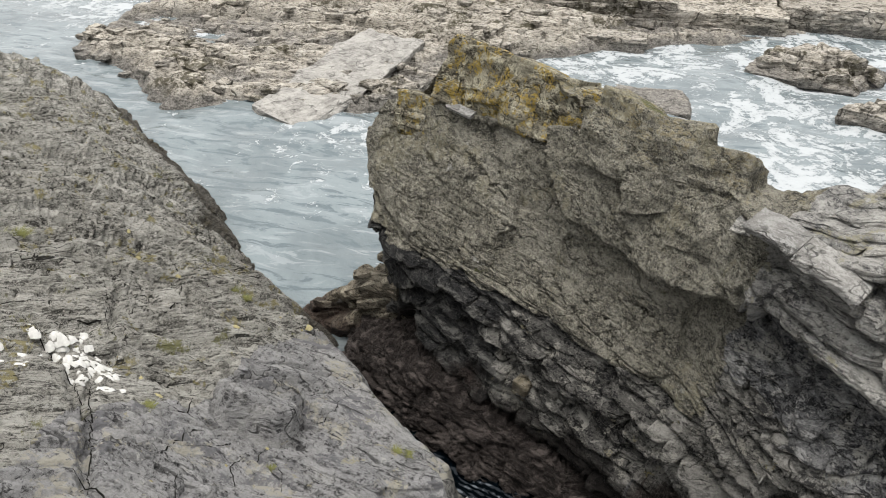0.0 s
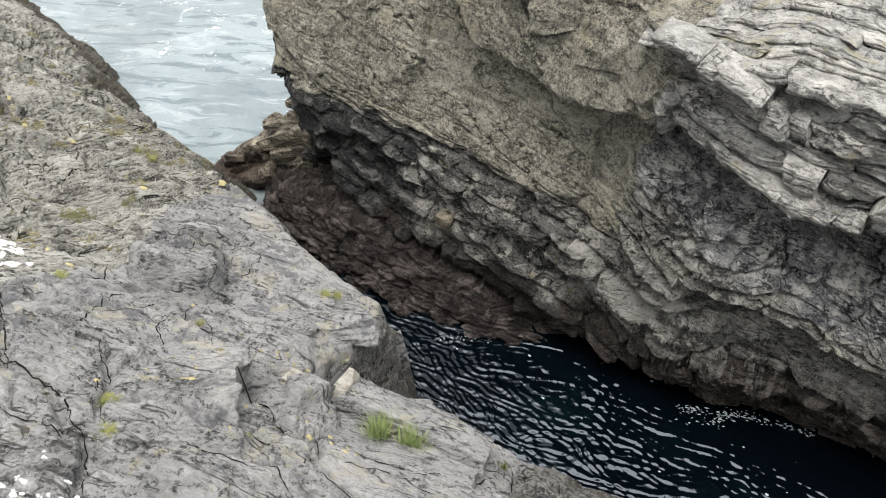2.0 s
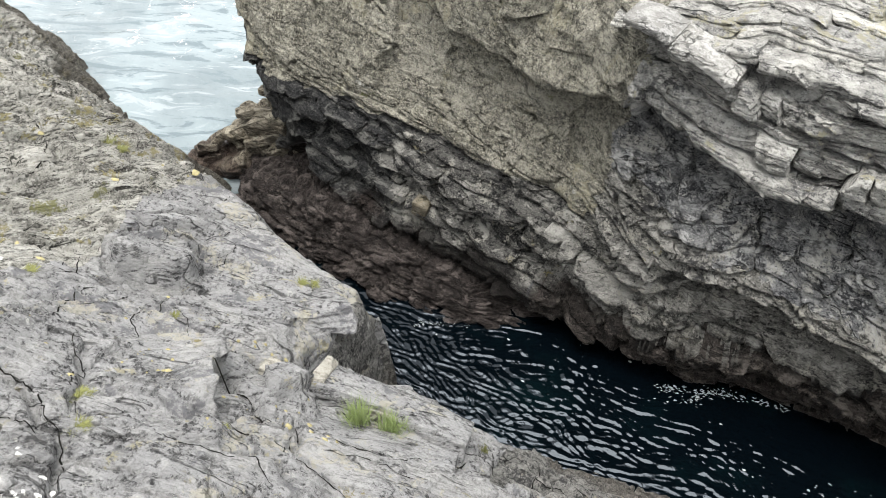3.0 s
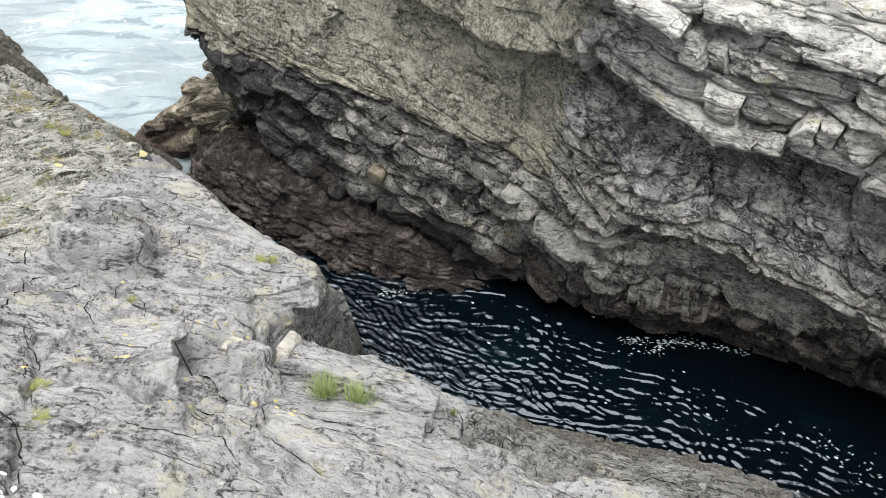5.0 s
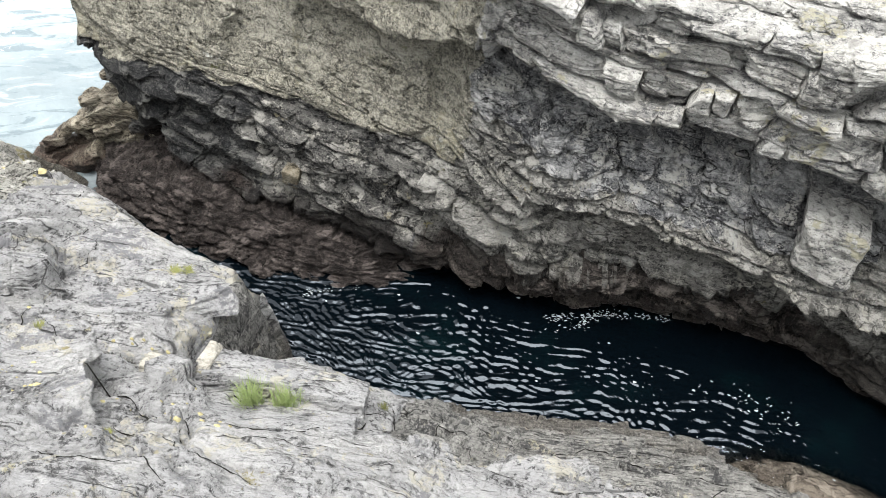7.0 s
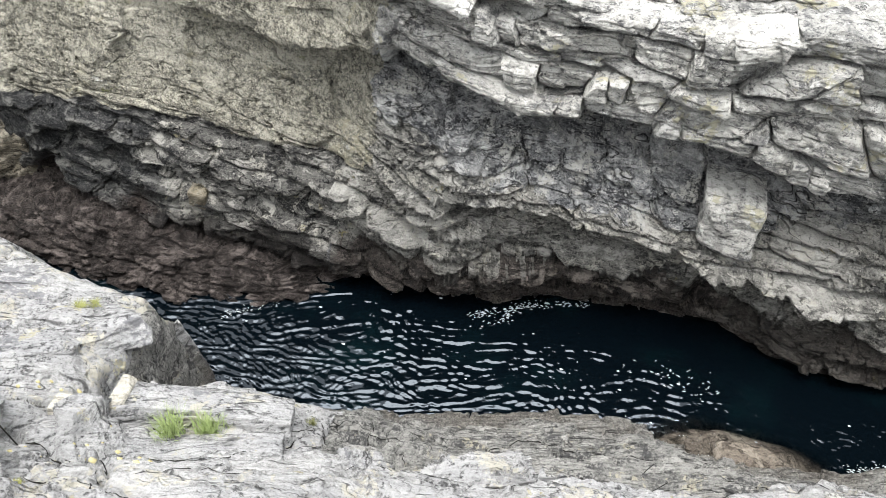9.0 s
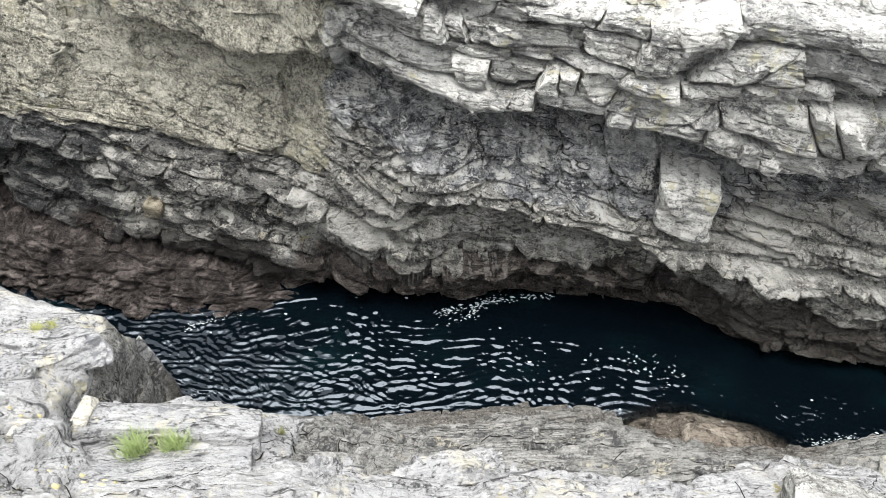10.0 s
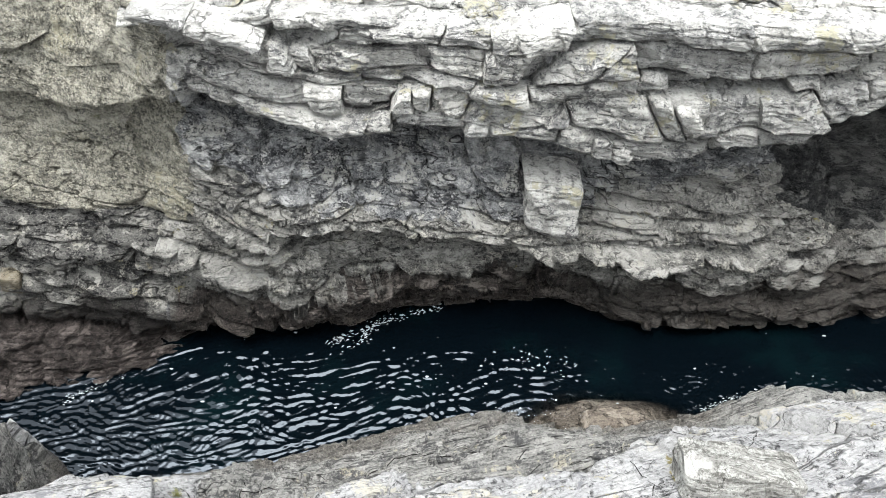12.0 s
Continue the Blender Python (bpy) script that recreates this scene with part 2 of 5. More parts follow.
        c = m.mix(m.maths("MULTIPLY", wet, 0.88), c, wc)
        m.put(m.bsdf.inputs["Roughness"], m.maths("SUBTRACT", rough, m.maths("MULTIPLY", wet, 0.4)))
    else:
        m.bsdf.inputs["Roughness"].default_value = rough
    m.put(m.bsdf.inputs["Base Color"], c)
    m.bsdf.inputs["Specular IOR Level"].default_value = 0.08
    relief = m.maths("ADD", m.maths("MULTIPLY", fine, 0.8), m.maths("ADD", m.maths("MULTIPLY", speck, 0.35), m.maths("ADD", m.maths("MULTIPLY", bands, 0.3 + banded), m.maths("MULTIPLY", laminae, 0.15 + lam))))
    relief = m.maths("SUBTRACT", relief, m.maths("MULTIPLY", line, 0.5))
    m.bump(relief, 1.0, 0.055)
    return m.mat


YELLOW, WHITE, OCHRE = (0.36, 0.31, 0.12), (0.74, 0.74, 0.70), (0.55, 0.44, 0.19)
slab_rock = rock("rock_near_slab", (0.085, 0.085, 0.088), (0.53, 0.53, 0.54), (0.74, 0.735, 0.73), dip=4, mottle=0.4, beds_along=(0.6, 5, 2.5), lam=0.28, short=0.1, banded=0.35, lichen=[(WHITE, 5, 0.65), (YELLOW, 3.1, 0.635), (WHITE, 15, 0.63), ((0.58, 0.54, 0.38), 6, 0.62), ((0.66, 0.63, 0.54), 2.2, 0.56), ((0.27, 0.27, 0.29), 1.8, 0.57), ((0.20, 0.20, 0.21), 9, 0.63)], turn_z=-22, speckle=0.2, joints=0.65, cell=1.0, squash=3.0, weed=((0.25, 0.24, 0.22), 0.55), edges=0.45)
strip_rock = rock("rock_edge_and_trough_shade", (0.10, 0.10, 0.10), (0.38, 0.375, 0.36), (0.66, 0.65, 0.62), dip=4, mottle=0.6, beds_along=(0.5, 6, 3), lam=0.7, short=0.15, banded=0.55, lichen=[((0.62, 0.58, 0.46), 5, 0.60), ((0.09, 0.09, 0.095), 3.0, 0.55), (WHITE, 15, 0.64)], turn_z=-14, speckle=0.4, joints=0.8, cell=1.6, squash=4.0, weed=((0.27, 0.25, 0.225), 0.42), edges=0.5)
head_rock = rock("rock_headland", (0.08, 0.078, 0.07), (0.70, 0.685, 0.63), (0.92, 0.905, 0.85), dip=4, beds_along=(0.25, 6, 3), lam=0.75, short=0.15, banded=0.6, lichen=[(WHITE, 5, 0.62), ((0.46, 0.41, 0.20), 2.6, 0.57), ((0.30, 0.30, 0.13), 2.0, 0.62), ((0.80, 0.79, 0.74), 9, 0.58)], turn_z=-62, joints=0.9, cell=1.6, squash=4.5, weed=((0.20, 0.18, 0.15), 0.80), edges=0.45)
cliff_rock = rock("rock_cliff", (0.034, 0.037, 0.043), (0.31, 0.312, 0.318), (0.72, 0.72, 0.705), dip=-7, lam=0.3, short=0.12, mottle=0.8, stain=0.7, banded=0.25, lichen=[((0.035, 0.036, 0.042), 3.2, 0.56), ((0.62, 0.61, 0.56), 4, 0.56), ((0.74, 0.73, 0.69), 11, 0.56), ((0.04, 0.04, 0.045), 8, 0.60), (YELLOW, 2.2, 0.66)], weed=((0.034, 0.030, 0.029), 0.66), joints=0.85, cell=2.4, edges=0.7)
face_rock = rock("rock_smooth_face", (0.075, 0.073, 0.064), (0.345, 0.325, 0.268), (0.72, 0.69, 0.59), dip=-9, beds_along=(1, 1, 2), lam=0.06, banded=0.1, short=0.9, lichen=[((0.46, 0.43, 0.32), 1.6, 0.55), ((0.13, 0.13, 0.12), 21, 0.545), ((0.66, 0.64, 0.53), 17, 0.545), ((0.68, 0.65, 0.52), 33, 0.55), (WHITE, 5, 0.66), ((0.20, 0.21, 0.09), 1.3, 0.61)], mottle=0.35, speckle=0.7, joints=0.35, cell=1.9, squash=2.6, high=(OCHRE, 2.75), edges=0.45)
ledge_rock = rock("rock_pale_ledge", (0.17, 0.17, 0.175), (0.61, 0.60, 0.565), (0.82, 0.805, 0.76), dip=-5, lam=0.25, stain=0.35, banded=0.15, beds_along=(1, 1, 3.5), short=0.08, mottle=0.7, lichen=[((0.12, 0.12, 0.125), 2.6, 0.60), ((0.84, 0.83, 0.79), 4, 0.53), ((0.09, 0.09, 0.095), 9, 0.60), ((0.88, 0.87, 0.84), 12, 0.57), ((0.60, 0.57, 0.42), 2.0, 0.57)], joints=0.4, cell=1.0, squash=8.0, speckle=0.36, edges=0.5)
rib_rock = rock("rock_buff_ribs", (0.05, 0.05, 0.049), (0.33, 0.32, 0.295), (0.68, 0.665, 0.62), dip=-5, lam=0.35, short=0.1, mottle=0.7, banded=0.3, lichen=[((0.05, 0.05, 0.053), 2.6, 0.57), ((0.58, 0.56, 0.49), 5, 0.56), ((0.66, 0.64, 0.58), 14, 0.57), (YELLOW, 3.2, 0.64)], weed=((0.05, 0.042, 0.037), 0.66), joints=0.6, cell=2.4, edges=0.7)
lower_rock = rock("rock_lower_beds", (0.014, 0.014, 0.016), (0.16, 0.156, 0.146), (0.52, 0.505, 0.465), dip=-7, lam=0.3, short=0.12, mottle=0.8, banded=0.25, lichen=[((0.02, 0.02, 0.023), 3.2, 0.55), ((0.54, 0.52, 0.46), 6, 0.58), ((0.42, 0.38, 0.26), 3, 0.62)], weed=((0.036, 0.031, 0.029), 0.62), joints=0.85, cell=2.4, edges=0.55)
foot_rock = rock("rock_dark_foot", (0.012, 0.011, 0.0105), (0.088, 0.075, 0.068), (0.29, 0.26, 0.235), dip=-5, lam=0.3, mottle=0.7, banded=0.3, rough=0.55, lichen=[((0.02, 0.018, 0.018), 3.2, 0.55), ((0.24, 0.21, 0.18), 6, 0.58)], joints=0.7, cell=2.4, edges=0.4)
red_rock = rock("rock_tidal_bed", (0.010, 0.0085, 0.008), (0.066, 0.055, 0.051), (0.25, 0.215, 0.20), dip=-4, rough=0.5, cell=4.0, edges=0.4)
# wet dark seaward beds; its near-black also paints the shade in the cave
black_rock = rock("rock_wet_and_shaded", (0.007, 0.008, 0.010), (0.062, 0.062, 0.063), (0.32, 0.315, 0.295), dip=-7, rough=0.55, weed=((0.06, 0.046, 0.04), 0.60), edges=0.25)
brown_rock = rock("rock_brown_seaward", (0.05, 0.04, 0.032), (0.36, 0.315, 0.245), (0.66, 0.61, 0.50), dip=-10, weed=((0.11, 0.078, 0.066), 0.42), edges=0.4)
shore_rock = rock("rock_shore_platform", (0.10, 0.088, 0.07), (0.64, 0.595, 0.52), (0.86, 0.82, 0.745), grain=0.45, cell=0.6, squash=1.0, lichen=[((0.09, 0.082, 0.05), 0.7, 0.55), ((0.05, 0.045, 0.04), 2.2, 0.64)], weed=((0.38, 0.36, 0.33), 0.30))
wet_slab = rock("rock_wet_grey_slab", (0.28, 0.27, 0.255), (0.50, 0.49, 0.465), (0.66, 0.645, 0.61), grain=0.3, mottle=0.6, speckle=0.2, joints=0.5, cell=0.8, lam=0.15, rough=0.5)
crust_rock = rock("rock_lichen_crusted", (0.16, 0.155, 0.14), (0.50, 0.49, 0.46), (0.78, 0.77, 0.73), lichen=[(WHITE, 7, 0.50)], joints=0.4)


crag_rock = rock("rock_ochre_crag", (0.055, 0.05, 0.038), (0.36, 0.33, 0.25), (0.68, 0.64, 0.50), dip=-9, lam=0.25, banded=0.2, lichen=[((0.66, 0.48, 0.12), 5.0, 0.50), ((0.86, 0.82, 0.64), 8, 0.52), ((0.05, 0.045, 0.035), 7, 0.58)], cell=1.4)
awash_rock = rock("rock_awash", (0.10, 0.083, 0.069), (0.31, 0.265, 0.22), (0.50, 0.445, 0.375), mottle=0.8, rough=0.5, lichen=[((0.07, 0.062, 0.045), 5, 0.56)])
quartz_rock = rock("rock_white_quartz", (0.45, 0.44, 0.42), (0.80, 0.79, 0.76), (0.90, 0.89, 0.87), dip=-5, lam=0.1, joints=0.6, lichen=[((0.25, 0.25, 0.24), 7, 0.56), ((0.5, 0.49, 0.46), 3, 0.52)])
# near-black that stands in for the shade down in the cracks
crack_shade = rock("rock_crack_shade", (0.015, 0.015, 0.014), (0.035, 0.034, 0.031), (0.08, 0.08, 0.07))


def water_material():
    m = Nodes("sea_water")
    x, y = m.axis(0), m.axis(1)
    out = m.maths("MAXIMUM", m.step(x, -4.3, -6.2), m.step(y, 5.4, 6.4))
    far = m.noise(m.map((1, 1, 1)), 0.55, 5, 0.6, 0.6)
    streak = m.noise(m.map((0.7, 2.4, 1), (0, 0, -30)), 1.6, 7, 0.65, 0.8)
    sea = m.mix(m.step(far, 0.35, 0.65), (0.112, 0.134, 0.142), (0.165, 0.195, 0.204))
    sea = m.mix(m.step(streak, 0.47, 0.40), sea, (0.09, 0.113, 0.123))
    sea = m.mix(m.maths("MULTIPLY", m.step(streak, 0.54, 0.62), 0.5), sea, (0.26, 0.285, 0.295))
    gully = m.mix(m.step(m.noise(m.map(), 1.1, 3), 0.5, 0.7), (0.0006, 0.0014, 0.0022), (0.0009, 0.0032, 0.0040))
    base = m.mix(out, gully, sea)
    # foam: torn bands on the open water, thin scraps in the gully
    a = m.noise(m.map((1, 1, 1), (0, 0, 35)), 0.9, 8, 0.66, 1.6)
    b = m.noise(m.map((1, 1, 1), (0, 0, -20)), 3.4, 7, 0.7, 1.2)
    shore = m.step(y, 5.5, 9.0)
    lace = m.noise(m.map((1, 1, 1), (0, 0, 10)), 9.0, 6, 0.7, 1.4)
    level = m.maths("ADD", m.maths("ADD", m.maths("MULTIPLY", a, 0.5), m.maths("MULTIPLY", b, 0.3)), m.maths("MULTIPLY", lace, 0.2))
    foam_sea = m.step(m.maths("ADD", level, m.maths("MULTIPLY", shore, 0.085)), 0.565, 0.62)
    foam_gully = m.maths("MULTIPLY", m.step(m.noise(m.map(), 7, 6, 0.7, 0.8), 0.70, 0.75), 0.3)
    foam = m.maths("ADD", m.maths("MULTIPLY", foam_sea, out), m.maths("MULTIPLY", foam_gully, m.maths("SUBTRACT", 1.0, out)), clamp=True)
    m.put(m.bsdf.inputs["Base Color"], m.mix(foam, base, (0.34, 0.36, 0.37)))
    m.put(m.bsdf.inputs["Roughness"], m.maths("ADD", m.maths("MULTIPLY", foam, 0.6), 0.04))
    # clear shallows over the ledge at the near edge
    ex, ey = m.maths("DIVIDE", m.maths("SUBTRACT", x, 1.45), 0.80), m.maths("DIVIDE", m.maths("SUBTRACT", y, 3.12), 0.36)
    reach = m.maths("ADD", m.maths("ADD", m.maths("MULTIPLY", ex, ex), m.maths("MULTIPLY", ey, ey)), m.noise(m.map(), 4.0, 4))
    m.put(m.bsdf.inputs["Alpha"], m.maths("SUBTRACT", 1.0, m.maths("MULTIPLY", m.step(reach, 1.65, 0.85), 0.82)))
    m.bsdf.inputs["Specular Tint"].default_value = (0.78, 0.88, 1.0, 1)
    m.bsdf.inputs["IOR"].default_value = 1.33
    m.bsdf.inputs["Specular IOR Level"].default_value = 0.5
    ripple = m.maths("ADD", m.noise(m.map((1, 1.7, 1), (0, 0, -18)), 4.2, 2, 0.45, 0.4), m.maths("MULTIPLY", m.noise(m.map((1, 1.4, 1), (0, 0, 25)), 12, 2, 0.5, 0.3), 0.45))
    m.bump(m.maths("ADD", ripple, m.maths("MULTIPLY", foam, 0.3)), 1.0, 0.012)
    return m.mat


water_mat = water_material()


def plain(name, colour, rough=0.8, spread=0.35, scale=40.0):
    m = Nodes(name)
    v = m.noise(m.map(), scale, 4, 0.6)
    m.put(m.bsdf.inputs["Base Color"], m.mix(v, tuple(c * (1 - spread) for c in colour), tuple(min(1, c * (1 + spread)) for c in colour)))
    m.bsdf.inputs["Roughness"].default_value = rough
    return m.mat


grass_mat = plain("grass_blade", (0.19, 0.24, 0.09), 0.6)
moss_mat = plain("moss_cushion", (0.16, 0.165, 0.055), 0.9)
lichen_mat = plain("white_lichen", (0.43, 0.43, 0.41), 0.95)
yellow_mat = plain("yellow_lichen", (0.26, 0.23, 0.12), 0.95)
foam_mat = plain("sea_foam", (0.22, 0.24, 0.25), 0.8, 0.1)


# ---------- mesh helpers ----------
def grid_mesh(name, pts, mats, index=None, shade=True):
    """A mesh from a grid of points (rows, columns, 3)."""
    r, c = pts.shape[:2]
    i = np.arange(r * c).reshape(r, c)
    quads = np.stack([i[:-1, :-1], i[:-1, 1:], i[1:, 1:], i[1:, :-1]], -1).reshape(-1, 4)
    me = bpy.data.meshes.new(name)
    me.vertices.add(r * c)
    me.vertices.foreach_set("co", pts.reshape(-1))
    me.loops.add(quads.size)
    me.loops.foreach_set("vertex_index", quads.reshape(-1))
    me.polygons.add(len(quads))
    me.polygons.foreach_set("loop_start", np.arange(0, quads.size, 4))
    me.polygons.foreach_set("use_smooth", np.full(len(quads), shade))
    if index is not None:
        me.polygons.foreach_set("material_index", index[:-1, :-1].reshape(-1).astype(np.int32))
    for m in mats:
        me.materials.append(m)
    me.update(calc_edges=True)
    me.validate()
    return me


def normals(p):
    n = np.cross(np.gradient(p, axis=1), np.gradient(p, axis=0))
    return n / np.maximum(np.linalg.norm(n, axis=2, keepdims=True), 1e-9)


def loft(sections, xs, count, shear=None, blend=0.5):
    """A sheet through profiles: sections is a list of (x, [(y, z), ...]), all with the same number of points."""
    sx = np.array([s[0] for s in sections])
    prof = np.array([s[1] for s in sections], float)
    # even out each profile by its length
    lens = np.r_[0, np.cumsum(np.linalg.norm(np.diff(prof.mean(0), axis=0), axis=1))]
    v = np.linspace(0, lens[-1], count) if np.isscalar(count) else np.asarray(count) * lens[-1]
    count = len(v)
    fine = np.stack([np.stack([np.interp(v, lens, pr[:, a]) for a in (0, 1)], -1) for pr in prof])
    k = np.clip(np.searchsorted(sx, xs) - 1, 0, len(sx) - 2)
    f = np.clip((xs - sx[k]) / (sx[k + 1] - sx[k]), 0, 1)
    f = (1 - blend) * f + blend * f * f * (3 - 2 * f)
    yz = fine[k] * (1 - f)[:, None, None] + fine[k + 1] * f[:, None, None]
    # soften the profile's corners a little
    for _ in range(6):
        yz[:, 1:-1] = 0.25 * yz[:, :-2] + 0.5 * yz[:, 1:-1] + 0.25 * yz[:, 2:]
    x = np.repeat(xs[:, None], count, 1)
    if shear is not None:
        x = x + np.interp(xs, *shear)[:, None] * (yz[..., 1] - 1.0)
    return np.stack([x, yz[..., 0], yz[..., 1]], -1)


def part(name, me, parent, label=""):
    ob = new(name, me)
    ob.parent = parent
    return tagged(ob, label) if label else ob

# ---------- water: one sheet to the horizon ----------
def axis_steps(lo, hi, fine_lo, fine_hi, step, growth=1.18):
    v = list(np.arange(fine_lo, fine_hi + step, step))
    d = step
    while v[-1] < hi:
        d *= growth
        v.append(v[-1] + d)
    d = step
    while v[0] > lo:
        d *= growth
        v.insert(0, v[0] - d)
    return np.array(v)


wx, wy = np.meshgrid(axis_steps(-1500, 1500, -14, 5, 0.085), axis_steps(-1500, 1500, 2.0, 11, 0.085), indexing="ij")
def sea_height(wx, wy):
    z0 = wx * 0
    open_sea = np.maximum(smooth(-4.5, -7, wx), smooth(5.5, 7, wy))
    near_w = np.exp(-np.hypot(wx + 3, wy - 5) / 40)
    swell = fbm(wx * 0.35 + wy * 0.15, wy * 0.55, z0, 41, 3)
    chop = fbm(wx * 1.3 + wy * 0.5, wy * 2.2 - wx * 0.3, z0 + 3, 45, 4)
    return (0.006 + 0.09 * open_sea * near_w) * swell + (0.0045 + 0.04 * open_sea * near_w) * chop


def ripples(x, y):
    """Short wind ripples in two crossing trains that die out in the lee of the far wall."""
    z0 = x * 0
    bend = 0.35 * fbm(x * 0.9, y * 0.9, z0, 47, 2)
    a, b = x + bend, y + 0.6 * bend
    h = 0.0
    for turn, wave, long, amp, seed in ((10, 0.080, 2.2, 1.0, 51), (-26, 0.066, 2.0, 0.9, 53), (3, 0.040, 2.0, 0.5, 55), (34, 0.052, 1.8, 0.7, 57)):
        c, s_ = math.cos(radians(turn)), math.sin(radians(turn))
        u, v = a * c + b * s_, b * c - a * s_
        phase = 2 * math.pi * (v / wave + 0.8 * vnoise(u / (wave * long), v / (wave * 1.8), z0, seed))
        h = h + amp * (0.55 + 0.45 * vnoise(u / (wave * 2.2), v / wave, z0 + 7, seed + 100)) * (1 - np.abs(np.sin(phase / 2)) ** 1.4) * (wave / 0.1)
    gust = 0.72 + 0.50 * smooth(-0.5, 0.5, fbm(x * 0.8 + 3, y * 1.1, z0, 59, 2))
    calm_end = (1 - 0.65 * smooth(0.6, 1.7, x + 0.5 * (y - 3.4))) * (1 - 0.5 * smooth(3.7, 4.1, y))
    return 0.0145 * h * gust * calm_end * (1 + 0.35 * smooth(3.4, 2.9, y))


# the open sea leaves out the gully, whose ripples need a finer mesh of the same sheet
wz = sea_height(wx, wy)
inside = (wx > -3.9) & (wx < 4.0) & (wy > 2.35) & (wy < 4.75)
wz = np.where(inside, -0.75, wz)
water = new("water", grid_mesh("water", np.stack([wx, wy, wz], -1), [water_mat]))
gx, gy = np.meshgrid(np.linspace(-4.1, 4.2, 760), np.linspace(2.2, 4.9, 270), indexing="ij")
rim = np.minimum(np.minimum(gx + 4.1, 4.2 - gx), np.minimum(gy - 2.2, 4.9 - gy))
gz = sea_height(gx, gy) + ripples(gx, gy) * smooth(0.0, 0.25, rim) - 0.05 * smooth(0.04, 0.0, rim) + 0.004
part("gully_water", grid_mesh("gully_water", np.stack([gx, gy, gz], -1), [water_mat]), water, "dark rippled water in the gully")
tagged(water, "dark choppy sea water with torn white foam", "sea", kind="structure")


